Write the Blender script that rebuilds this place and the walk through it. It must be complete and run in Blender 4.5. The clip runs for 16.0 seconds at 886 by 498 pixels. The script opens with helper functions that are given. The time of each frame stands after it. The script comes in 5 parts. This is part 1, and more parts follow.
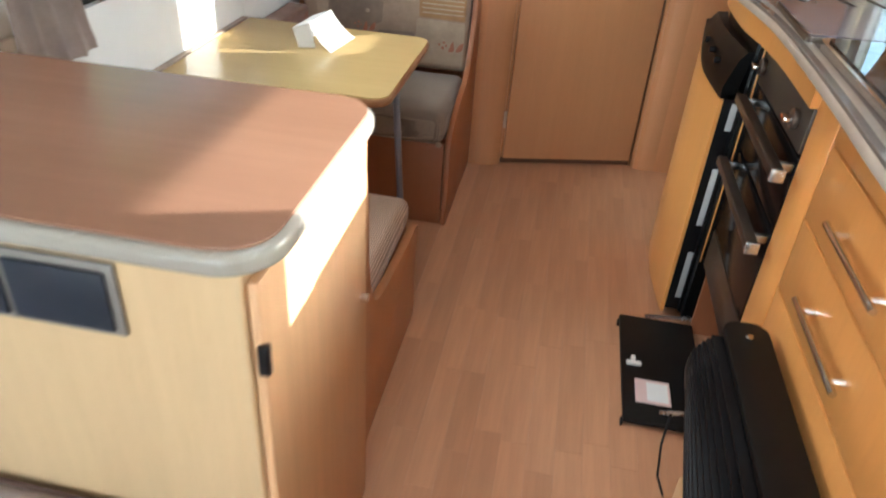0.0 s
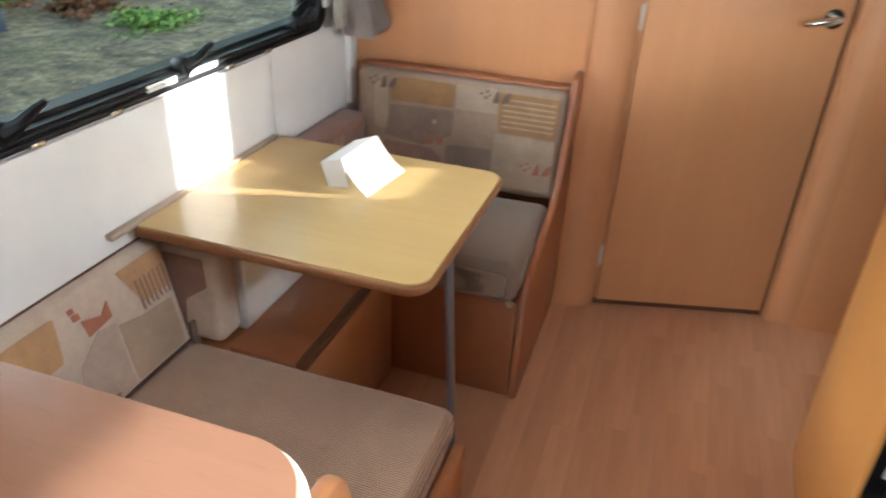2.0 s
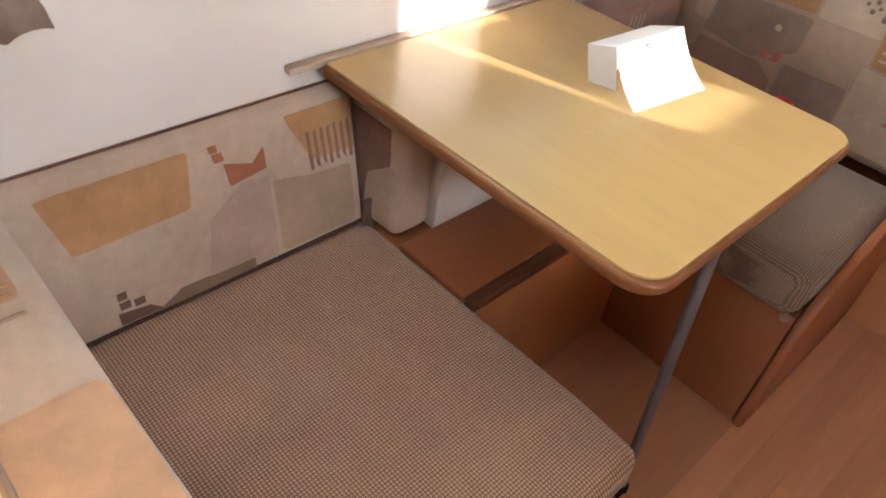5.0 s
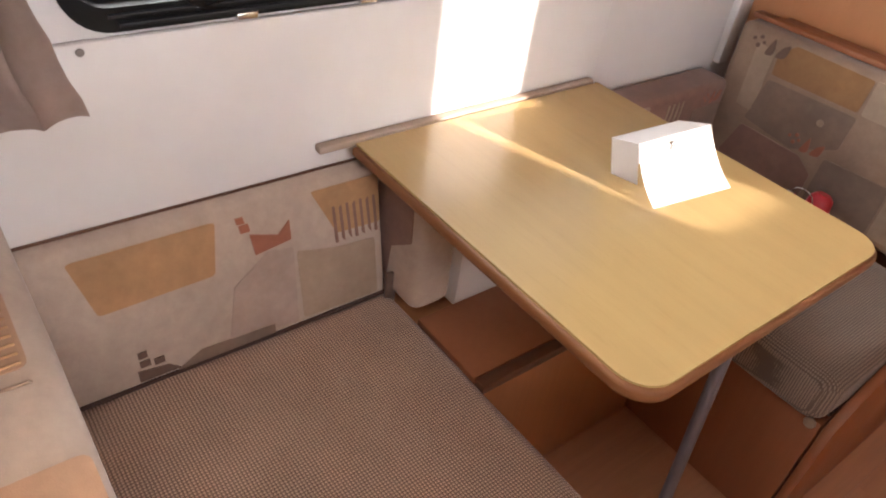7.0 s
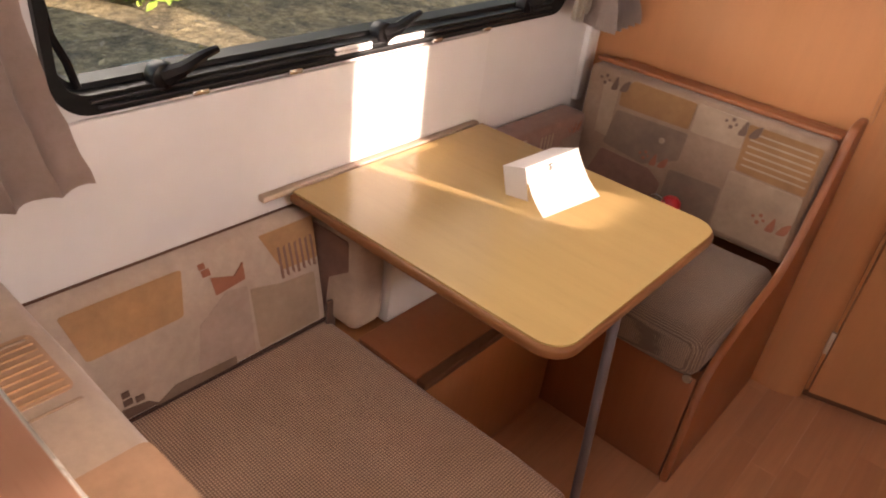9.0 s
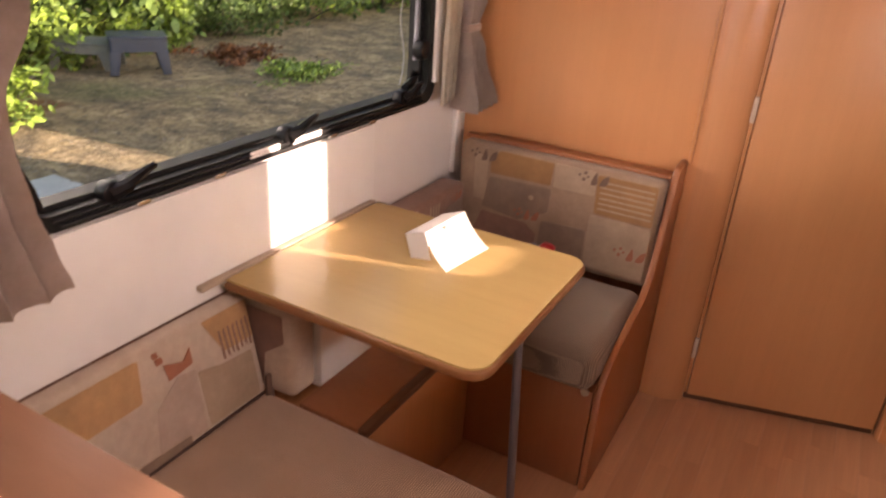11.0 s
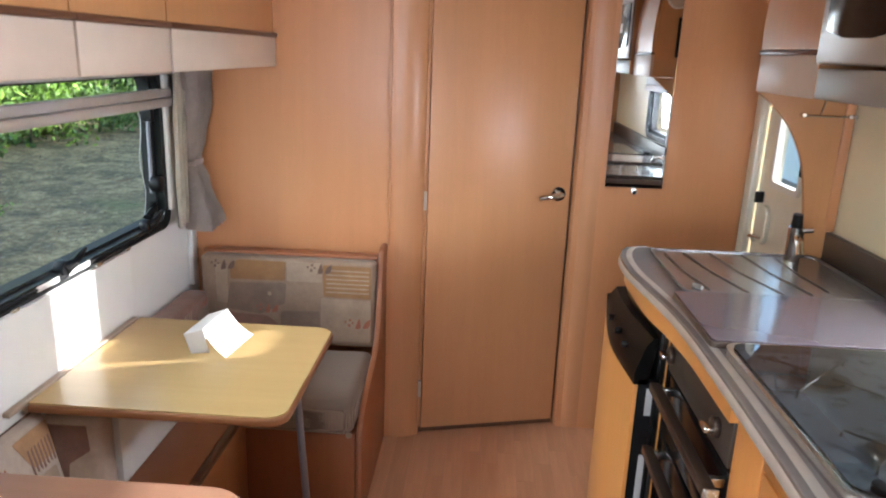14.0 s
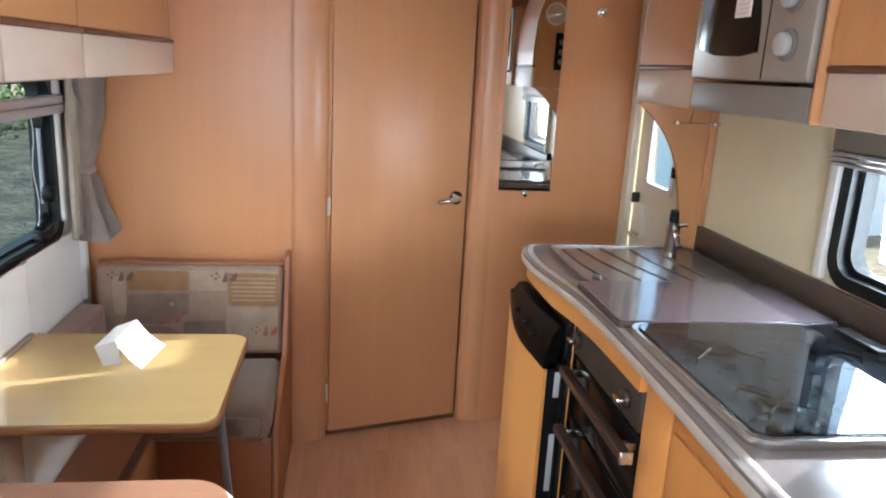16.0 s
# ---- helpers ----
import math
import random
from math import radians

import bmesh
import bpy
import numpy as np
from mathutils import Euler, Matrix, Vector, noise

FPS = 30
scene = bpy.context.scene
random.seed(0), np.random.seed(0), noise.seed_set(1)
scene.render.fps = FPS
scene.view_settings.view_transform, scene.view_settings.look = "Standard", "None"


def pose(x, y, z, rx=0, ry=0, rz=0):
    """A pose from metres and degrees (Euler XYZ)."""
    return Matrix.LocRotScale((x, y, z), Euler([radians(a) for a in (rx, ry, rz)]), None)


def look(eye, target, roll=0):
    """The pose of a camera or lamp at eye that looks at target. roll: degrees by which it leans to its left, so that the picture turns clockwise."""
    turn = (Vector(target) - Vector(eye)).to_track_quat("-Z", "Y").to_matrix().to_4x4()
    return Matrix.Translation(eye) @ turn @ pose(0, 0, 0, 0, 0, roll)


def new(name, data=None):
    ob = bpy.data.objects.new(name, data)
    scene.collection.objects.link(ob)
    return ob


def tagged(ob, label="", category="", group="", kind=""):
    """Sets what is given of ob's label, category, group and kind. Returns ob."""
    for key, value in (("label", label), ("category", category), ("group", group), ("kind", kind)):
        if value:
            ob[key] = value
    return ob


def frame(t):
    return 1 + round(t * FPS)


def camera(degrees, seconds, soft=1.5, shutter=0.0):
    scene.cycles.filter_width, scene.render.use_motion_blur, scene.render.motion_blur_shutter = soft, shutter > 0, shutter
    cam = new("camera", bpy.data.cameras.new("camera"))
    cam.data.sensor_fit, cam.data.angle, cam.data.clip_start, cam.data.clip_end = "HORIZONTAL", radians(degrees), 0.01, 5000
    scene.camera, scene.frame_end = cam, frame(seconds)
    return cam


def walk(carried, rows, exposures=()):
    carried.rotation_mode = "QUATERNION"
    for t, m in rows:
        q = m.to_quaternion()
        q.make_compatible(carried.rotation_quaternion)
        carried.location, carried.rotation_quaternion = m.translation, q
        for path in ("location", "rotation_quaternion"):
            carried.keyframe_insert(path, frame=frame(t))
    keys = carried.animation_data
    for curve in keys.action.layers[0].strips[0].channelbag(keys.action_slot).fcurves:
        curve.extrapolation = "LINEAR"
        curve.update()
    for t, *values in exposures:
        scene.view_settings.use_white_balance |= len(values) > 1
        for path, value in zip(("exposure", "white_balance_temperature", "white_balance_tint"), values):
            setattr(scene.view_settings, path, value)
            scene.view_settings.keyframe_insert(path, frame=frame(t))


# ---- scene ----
cam = camera(63.7, 16.0, soft=1.9, shutter=0.4)
PATH = [
    (0, (1.036, -2.665, 1.316), (0.79, -1.001, 0.235), 4.2),
    (0.5, (1.098, -2.475, 1.343), (0.826, -0.781, 0.316), 2.9),
    (1, (1.089, -2.365, 1.352), (0.762, -0.633, 0.407), 3.0),
    (1.5, (1.011, -2.163, 1.349), (0.63, -0.432, 0.424), 3.2),
    (2, (0.965, -2.019, 1.319), (0.441, -0.349, 0.35), 2.9),
    (2.5, (0.926, -1.821, 1.266), (0.06, -0.373, 0.192), 3.1),
    (3, (0.924, -1.72, 1.233), (-0.086, -0.426, 0.091), 3.2),
    (3.5, (0.887, -1.692, 1.2), (-0.046, -0.404, -0.013), 4.8),
    (6, (0.828, -1.58, 1.176), (-0.217, -0.521, -0.161), 11.4),
    (6.5, (0.843, -1.57, 1.216), (-0.278, -0.523, -0.069), 9.7),
    (7, (0.856, -1.568, 1.232), (-0.317, -0.509, 0.007), 8.5),
    (7.5, (0.863, -1.57, 1.241), (-0.333, -0.479, 0.066), 8.4),
    (8, (0.892, -1.603, 1.263), (-0.265, -0.438, 0.121), 8.3),
    (10.5, (1.024, -1.963, 1.357), (0.135, -0.439, 0.414), 5.0),
    (11, (1.034, -1.969, 1.376), (0.18, -0.374, 0.523), 3.8),
    (11.5, (0.941, -2.0, 1.395), (0.35, -0.231, 0.673), 4.2),
    (12, (0.861, -2.058, 1.393), (0.56, -0.219, 0.668), 5.0),
    (12.5, (0.871, -2.097, 1.408), (0.746, -0.231, 0.698), 4.9),
    (13, (0.954, -2.214, 1.431), (0.832, -0.321, 0.796), 5.1),
    (13.5, (1.041, -2.359, 1.426), (0.922, -0.456, 0.824), 3.9),
    (14, (1.039, -2.464, 1.472), (0.947, -0.537, 0.942), 2.2),
    (14.5, (0.964, -2.566, 1.484), (0.956, -0.612, 1.056), 1.4),
    (15, (0.91, -2.625, 1.485), (0.973, -0.667, 1.083), 1.2),
    (15.5, (0.896, -2.609, 1.455), (1.126, -0.662, 1.057), 2.5),
    (16, (0.914, -2.554, 1.469), (1.182, -0.634, 0.979), 3.1),
]
# the film camera's drifting exposure and white balance: seconds, stops, kelvin, tint
EXPOSURES = [
    (0, 2.06, 5700, 2), (2.5, 1.99, 6000, 12), (3.0, 1.74, 7500, 28), (3.6, 1.74, 7900, 30), (5.8, 2.09, 5800, 10), (6.6, 2.04, 5800, 12), (7.2, 1.74, 7000, 26),
    (8.2, 1.58, 7600, 28), (10.3, 1.69, 8200, 38), (11.2, 1.72, 8200, 38), (12.5, 1.88, 7300, 28), (12.9, 1.96, 6400, 18), (13.4, 2.0, 5900, 11), (14.5, 1.99, 5700, 10), (16, 2.03, 5550, 8),
]
walk(cam, [(t, look(eye, target, roll)) for t, eye, target, roll in PATH], EXPOSURES)

# ---- world, sun, large lights ----
SUN = Vector((1.0, 0.344, 0.27))
world = bpy.data.worlds.new("world")
scene.world = world
world.use_nodes = True
wn = world.node_tree
sky = wn.nodes.new("ShaderNodeTexSky")
sky.sky_type, sky.sun_disc = "NISHITA", False
sky.sun_elevation = math.asin(SUN.normalized().z)
sky.sun_rotation = math.atan2(SUN.x, SUN.y)
wn.links.new(sky.outputs[0], wn.nodes["Background"].inputs[0])
wn.nodes["Background"].inputs[1].default_value = 0.15

sun = new("sun", bpy.data.lights.new("sun", "SUN"))
sun.data.energy, sun.data.angle, sun.data.color = 5.0, radians(0.6), (1.0, 0.93, 0.82)
sun.matrix_world = look(SUN * 10, (0, 0, 0))


def window_light(eye, target, w, h, power, color=(1.0, 0.97, 0.93)):
    """Area lamp standing in for sky daylight through an opening."""
    lamp = new("sky_light", bpy.data.lights.new("sky_light", "AREA"))
    lamp.data.shape, lamp.data.size, lamp.data.size_y = "RECTANGLE", w, h
    lamp.data.energy, lamp.data.color = power, color
    lamp.matrix_world = look(eye, target)
    return lamp


window_light((-1.6, -1.0, 2.05), (0.0, -0.9, 1.15), 1.6, 1.0, 14.5)
window_light((2.12, -1.33, 1.21), (1, -1.33, 1.11), 0.44, 0.24, 3.0, (0.93, 0.97, 1.0))
window_light((0.66, -4.6, 1.25), (1.9, -0.9, 1.2), 1.1, 0.6, 8.6, (0.97, 0.985, 1.0))
# fill lamp added over seat and floor, below an assumed rooflight
window_light((0.95, -1.75, 1.925), (0.95, -1.75, 0), 0.4, 0.4, 1.4)

# ---- materials ----


def material(name, base, rough=0.5, metal=0.0):
    m = bpy.data.materials.new(name)
    m.use_nodes = True
    p = m.node_tree.nodes["Principled BSDF"]
    p.inputs["Base Color"].default_value = (*base, 1)
    p.inputs["Roughness"].default_value = rough
    p.inputs["Metallic"].default_value = metal
    return m, m.node_tree, p


def coords(nt, scale):
    tc = nt.nodes.new("ShaderNodeTexCoord")
    mp = nt.nodes.new("ShaderNodeMapping")
    mp.inputs["Scale"].default_value = scale
    nt.links.new(tc.outputs["Object"], mp.inputs[0])
    return mp.outputs[0]


def noise_node(nt, vec, scale, detail=4.0, rough=0.6):
    n = nt.nodes.new("ShaderNodeTexNoise")
    n.inputs["Scale"].default_value, n.inputs["Detail"].default_value, n.inputs["Roughness"].default_value = scale, detail, rough
    nt.links.new(vec, n.inputs["Vector"])
    return n.outputs["Fac"]


def ramp(nt, fac, stops):
    r = nt.nodes.new("ShaderNodeValToRGB")
    els = r.color_ramp.elements
    while len(els) < len(stops):
        els.new(0.5)
    for e, (p, c) in zip(els, stops):
        e.position, e.color = p, (*c, 1)
    nt.links.new(fac, r.inputs[0])
    return r.outputs[0]


def mix(nt, a, b, fac, mode="MIX"):
    n = nt.nodes.new("ShaderNodeMix")
    n.data_type, n.blend_type = "RGBA", mode
    for sock, v in ((n.inputs[0], fac), (n.inputs[6], a), (n.inputs[7], b)):
        if isinstance(v, (int, float)):
            sock.default_value = v
        elif isinstance(v, tuple):
            sock.default_value = (*v, 1)
        else:
            nt.links.new(v, sock)
    return n.outputs[2]


def bump(nt, p, height, strength, dist=0.002):
    b = nt.nodes.new("ShaderNodeBump")
    b.inputs["Strength"].default_value, b.inputs["Distance"].default_value = strength, dist
    nt.links.new(height, b.inputs["Height"])
    nt.links.new(b.outputs[0], p.inputs["Normal"])


def shade(c, k):
    return tuple(min(1.0, v * k) for v in c)


def rough_var(nt, p, fac, lo, hi):
    r = nt.nodes.new("ShaderNodeMapRange")
    r.inputs["To Min"].default_value, r.inputs["To Max"].default_value = lo, hi
    nt.links.new(fac, r.inputs[0])
    nt.links.new(r.outputs[0], p.inputs["Roughness"])


def wood(name, base, grain=(1, 1, 0.05), rough=0.38, contrast=0.16, per_piece=0.0, relief=0.04):
    """Beech-like laminate: fine streaks along the grain, broad tone changes, small flecks."""
    m, nt, p = material(name, base, rough)
    streak = noise_node(nt, coords(nt, tuple(60 * g for g in grain)), 1.0, 6, 0.65)
    broad = noise_node(nt, coords(nt, tuple(9 * g for g in grain)), 1.0, 3)
    fleck = noise_node(nt, coords(nt, tuple(420 * g for g in grain)), 1.0, 2)
    c = ramp(nt, streak, [(0.3, shade(base, 1 - contrast)), (0.7, shade(base, 1 + contrast * 0.7))])
    c = mix(nt, c, ramp(nt, broad, [(0.35, (0.92, 0.91, 0.9)), (0.65, (1, 1, 1))]), 0.7, "MULTIPLY")
    c = mix(nt, c, ramp(nt, fleck, [(0.32, (0.8, 0.76, 0.72)), (0.42, (1, 1, 1))]), 0.22, "MULTIPLY")
    if per_piece:
        oi = nt.nodes.new("ShaderNodeObjectInfo")
        tone = ramp(nt, oi.outputs["Random"], [(0.0, (1 - per_piece, 1 - per_piece * 1.1, 1 - per_piece * 1.2)), (0.6, (1, 1, 1)), (1.0, (1 + per_piece * 0.6, 1 + per_piece * 0.6, 1 + per_piece * 0.6))])
        c = mix(nt, c, tone, 1.0, "MULTIPLY")
    nt.links.new(c, p.inputs["Base Color"])
    rough_var(nt, p, broad, rough - (0.06 if relief else 0.01), rough + (0.1 if relief else 0.01))
    bump(nt, p, streak, relief, 0.001)
    return m


def plain(name, base, rough=0.5, metal=0.0, var=0.08, scale=14.0, b=0.1, fine=180.0):
    """A painted, moulded or metal surface with faint stains and a fine grain."""
    m, nt, p = material(name, base, rough, metal)
    v = coords(nt, (1, 1, 1))
    big = noise_node(nt, v, scale, 4)
    small = noise_node(nt, v, fine, 3)
    c = ramp(nt, big, [(0.3, shade(base, 1 - var)), (0.7, shade(base, 1 + var * 0.5))])
    nt.links.new(c, p.inputs["Base Color"])
    rough_var(nt, p, big, max(0.004, rough - min(0.07, rough * 0.5)), rough + min(0.08, rough * 0.6))
    if b:
        bump(nt, p, small, b, 0.001)
    return m


def weave(name, base, dark, pitch, strength=0.5, blotch=0.12):
    """Woven upholstery: two crossing thread bands over blotchy wear."""
    m, nt, p = material(name, base, 0.95)
    v = coords(nt, (1, 1, 1))
    waves = []
    for d in ("X", "Y", "Z"):
        w = nt.nodes.new("ShaderNodeTexWave")
        w.bands_direction = d
        w.inputs["Scale"].default_value = 0.314 / pitch
        w.inputs["Distortion"].default_value = 1.1
        w.inputs["Detail Scale"].default_value = 1.5
        nt.links.new(v, w.inputs["Vector"])
        waves.append(w.outputs["Fac"])
    mul = nt.nodes.new("ShaderNodeMath")
    mul.operation = "MULTIPLY"
    nt.links.new(waves[0], mul.inputs[0])
    nt.links.new(waves[1], mul.inputs[1])
    add = nt.nodes.new("ShaderNodeMath")
    add.operation = "MULTIPLY_ADD"
    nt.links.new(waves[2], add.inputs[0])
    add.inputs[1].default_value = 0.08
    nt.links.new(mul.outputs[0], add.inputs[2])
    big = noise_node(nt, v, 7.0, 4)
    c = ramp(nt, add.outputs[0], [(0.1, dark), (0.36, base)])
    c = mix(nt, c, ramp(nt, big, [(0.3, (1 - blotch, 1 - blotch, 1 - blotch * 1.4)), (0.7, (1 + blotch * 0.4, 1 + blotch * 0.4, 1))]), 1.0, "MULTIPLY")
    nt.links.new(c, p.inputs["Base Color"])
    p.inputs["Sheen Weight"].default_value = 0.25
    bump(nt, p, add.outputs[0], strength, 0.0015)
    return m


def cloth(name, base, var=0.14):
    """Printed furnishing cloth: mottled dye, worn spots and a fine thread grain."""
    m, nt, p = material(name, base, 0.92)
    v = coords(nt, (1, 1, 1))
    big, mid, fine = noise_node(nt, v, 11.0, 4), noise_node(nt, v, 55.0, 4, 0.7), noise_node(nt, v, 700.0, 2)
    c = ramp(nt, big, [(0.3, shade(base, 1 - var)), (0.7, shade(base, 1 + var * 0.6))])
    c = mix(nt, c, ramp(nt, mid, [(0.3, (0.86, 0.85, 0.84)), (0.65, (1, 1, 1))]), 0.8, "MULTIPLY")
    nt.links.new(c, p.inputs["Base Color"])
    p.inputs["Sheen Weight"].default_value = 0.2
    bump(nt, p, fine, 0.35, 0.001)
    return m


def glass(name, color=(1, 1, 1), alpha=0.0, rough=0.0):
    m, nt, p = material(name, color, rough)
    p.inputs["Transmission Weight"].default_value = 1.0
    p.inputs["IOR"].default_value = 1.05 if alpha == 0 else 1.45
    return m


BEECH = (0.555, 0.248, 0.106)
M_WALLWOOD = wood("beech_wall_panel", BEECH, (1, 1, 0.05), 0.31, 0.03)
M_DOORWOOD = wood("beech_door_veneer", (0.53, 0.247, 0.108), (1, 1, 0.05), 0.34, 0.035)
M_POST = wood("beech_corner_post", (0.52, 0.24, 0.107), (1, 1, 0.04), 0.32, 0.05)
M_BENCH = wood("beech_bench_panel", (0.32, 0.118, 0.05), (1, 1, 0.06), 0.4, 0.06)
M_KITCHEN = wood("honey_kitchen_front", (0.68, 0.31, 0.088), (1, 1, 0.05), 0.3, 0.04)
M_CAB = wood("pale_cabinet_side", (0.60, 0.42, 0.235), (1, 1, 0.08), 0.4, 0.05)
M_CABDOOR = wood("cabinet_door_beech", (0.47, 0.21, 0.09), (1, 1, 0.05), 0.4, 0.06)
M_TABLE = wood("yellow_table_laminate", (0.47, 0.325, 0.14), (0.05, 1, 1), 0.24, 0.03, relief=0.0)
M_TABLE_EDGE = wood("brown_table_edge", (0.23, 0.092, 0.03), (0.1, 0.1, 1), 0.5)
M_ISLANDDOOR = wood("pale_cabinet_door", (0.62, 0.36, 0.185), (1, 1, 0.05), 0.4, 0.09)
M_CABTOP = wood("rose_beech_top", (0.29, 0.152, 0.097), (0.05, 1, 1), 0.27, 0.04, relief=0.0)
M_PLANK = wood("floor_plank", (0.59, 0.31, 0.175), (1, 0.05, 1), 0.3, 0.1, 0.1)
M_LOCKER = wood("locker_front_beech", (0.52, 0.25, 0.10), (1, 1, 0.05), 0.36, 0.05)
M_TRIM_DARK = wood("dark_brown_trim", (0.12, 0.05, 0.025), (1, 0.05, 1), 0.4)
M_BATTEN = plain("grey_brown_batten", (0.36, 0.27, 0.2), 0.45, var=0.1)
M_PINK = plain("pale_locker_strip", (0.56, 0.45, 0.37), 0.45, var=0.05)
M_WHITE = plain("white_wall_board", (0.66, 0.64, 0.62), 0.42, var=0.05, scale=5)
M_CREAM = plain("cream_wall_board", (0.76, 0.68, 0.49), 0.4, var=0.06, scale=5)
M_CEIL = plain("ceiling_board", (0.74, 0.72, 0.68), 0.6, var=0.04, scale=5)
M_DOORWHITE = plain("cream_plastic_door", (0.78, 0.74, 0.64), 0.35, var=0.05)
M_WHITEPLASTIC = plain("white_plastic", (0.75, 0.74, 0.72), 0.35, var=0.04)
M_BLACK = plain("black_plastic", (0.007, 0.007, 0.008), 0.34, var=0.3)
M_BLACKMATT = plain("matt_black_sheet", (0.008, 0.007, 0.0065), 0.5, var=0.35)
M_RUBBER = plain("black_rubber_seal", (0.015, 0.016, 0.017), 0.5, var=0.3)
M_CHROME = plain("chrome", (0.75, 0.74, 0.72), 0.12, 1.0, var=0.05, b=0)
M_STEEL = plain("brushed_steel", (0.62, 0.61, 0.6), 0.17, 1.0, var=0.03, scale=8, b=0.03)
M_DRAIN = plain("satin_drainer", (0.22, 0.21, 0.205), 0.2, 0.5, var=0.02, b=0)
M_DARKSTEEL = plain("dark_oven_steel", (0.10, 0.072, 0.055), 0.32, 0.7, var=0.12)
M_OVENPANEL = plain("satin_oven_panel", (0.062, 0.047, 0.037), 0.45, 0.3, var=0.12, b=0.05)
M_PANELBLACK = plain("fridge_panel_black", (0.0035, 0.0035, 0.0035), 0.33, var=0.3, b=0)
M_PANELBLACK.node_tree.nodes["Principled BSDF"].inputs["Specular IOR Level"].default_value = 0.12
M_OVENGLASS = plain("black_oven_glass", (0.007, 0.006, 0.006), 0.14, var=0.2, b=0)
M_WINDOWBLACK = plain("black_window_frame", (0.008, 0.009, 0.009), 0.42, var=0.3)
for m_ in (M_WINDOWBLACK, M_BLACK, M_BLACKMATT, M_RUBBER, M_OVENGLASS):
    m_.node_tree.nodes["Principled BSDF"].inputs["Specular IOR Level"].default_value = 0.2
M_GREYLEG = plain("grey_painted_steel", (0.22, 0.22, 0.26), 0.4, 0.3, var=0.08)
M_GREYPLASTIC = plain("silver_grey_plastic", (0.29, 0.25, 0.215), 0.35, 0.2, var=0.06)
M_GREYBASE = plain("grey_base_panel", (0.21, 0.185, 0.165), 0.45, var=0.06)
M_WORKTOP = plain("grey_brown_worktop", (0.18, 0.164, 0.158), 0.1, var=0.06, scale=60, b=0)
M_WORKEDGE = plain("worktop_edge_band", (0.5, 0.46, 0.42), 0.22, 0.2, var=0.1)
M_BOARD = plain("mauve_sink_cover", (0.085, 0.068, 0.074), 0.11, var=0.05, scale=6, b=0)
M_SPLASH = plain("dark_splash_strip", (0.075, 0.052, 0.038), 0.35, var=0.15)
M_EDGEBAND = plain("grey_rubber_edging", (0.33, 0.3, 0.26), 0.25, var=0.06)
M_LID = glass("tinted_hob_lid", (0.3, 0.33, 0.35), 0.3, 0.01)
M_HOBTRAY = plain("hob_tray_steel", (0.13, 0.14, 0.15), 0.28, 0.5, var=0.35, scale=20, b=0.05)
M_HOBGLASS = plain("smoked_hob_glass", (0.008, 0.009, 0.01), 0.035, var=0.2, b=0)
M_GASKET = plain("grey_door_seal", (0.42, 0.42, 0.42), 0.55, var=0.06)
M_RED = plain("red_plastic", (0.5, 0.015, 0.02), 0.35)
M_PAPER = plain("white_paper", (0.82, 0.81, 0.80), 0.7, var=0.03)
M_LABELPINK = plain("pale_pink_label", (0.75, 0.55, 0.53), 0.6, var=0.05)
M_ALU = plain("aluminium_strip", (0.7, 0.69, 0.66), 0.25, 0.9, var=0.08)
M_SEAT = weave("brown_grey_seat_weave", (0.72, 0.5, 0.37), (0.26, 0.155, 0.12), 0.005, 0.7, 0.16)
M_SEAT2 = weave("taupe_seat_weave", (0.35, 0.27, 0.22), (0.16, 0.115, 0.09), 0.0045, 0.45)
# base, tan, pale and grey cloths darkened for the far bench's weaker light
M_BACKF = cloth("beige_cushion_cloth", (0.3, 0.205, 0.14), 0.2)
M_F_TAN = cloth("tan_patch_cloth", (0.28, 0.145, 0.058), 0.2)
M_F_PALE = cloth("pale_patch_cloth", (0.37, 0.27, 0.19), 0.2)
M_F_GREY = cloth("grey_patch_cloth", (0.22, 0.15, 0.108), 0.2)
M_SIDEF = cloth("cream_side_cloth", (0.46, 0.36, 0.285), 0.12)
M_SIDETAN = cloth("soft_tan_side_cloth", (0.42, 0.235, 0.11), 0.2)
M_SIDEGREY = cloth("dotted_grey_side_cloth", (0.42, 0.315, 0.255), 0.15)
# near back cushion's cloths, bounced sunlight put into their lighter colours
M_NEARLIT = cloth("lit_cream_back_cloth", (0.5, 0.395, 0.305), 0.12)
M_NEARLIT_TAN = cloth("lit_tan_back_cloth", (0.47, 0.29, 0.175), 0.16)
M_ROSE = cloth("rose_brown_cloth", (0.24, 0.13, 0.095), 0.22)
M_F_RUST = cloth("rust_motif_cloth", (0.33, 0.12, 0.065))
M_F_DARK = cloth("dark_motif_cloth", (0.14, 0.085, 0.06))
M_CURTAIN = cloth("mauve_taupe_curtain", (0.36, 0.275, 0.24))
M_CURTAIN2 = cloth("cream_stripe_curtain", (0.68, 0.61, 0.5))
# lit copy of the mauve cloth: corner curtain's daylight put into its colour
M_CURTAIN_LIT = cloth("lit_mauve_curtain", (0.52, 0.43, 0.38))
M_PIPING = plain("brown_piping", (0.07, 0.035, 0.025), 0.8)
M_BLIND = plain("grey_blind_bar", (0.44, 0.43, 0.45), 0.4, 0.2, var=0.06)
M_MIRROR = plain("mirror_silver", (0.85, 0.86, 0.85), 0.008, 1.0, var=0.0, b=0)
M_PANEGREEN = glass("green_tinted_acrylic", (0.88, 0.98, 0.9))
M_PANE = glass("acrylic_pane", (0.93, 0.97, 0.95))
M_NAVY = plain("dark_navy_plastic", (0.012, 0.016, 0.028), 0.5, var=0.2)
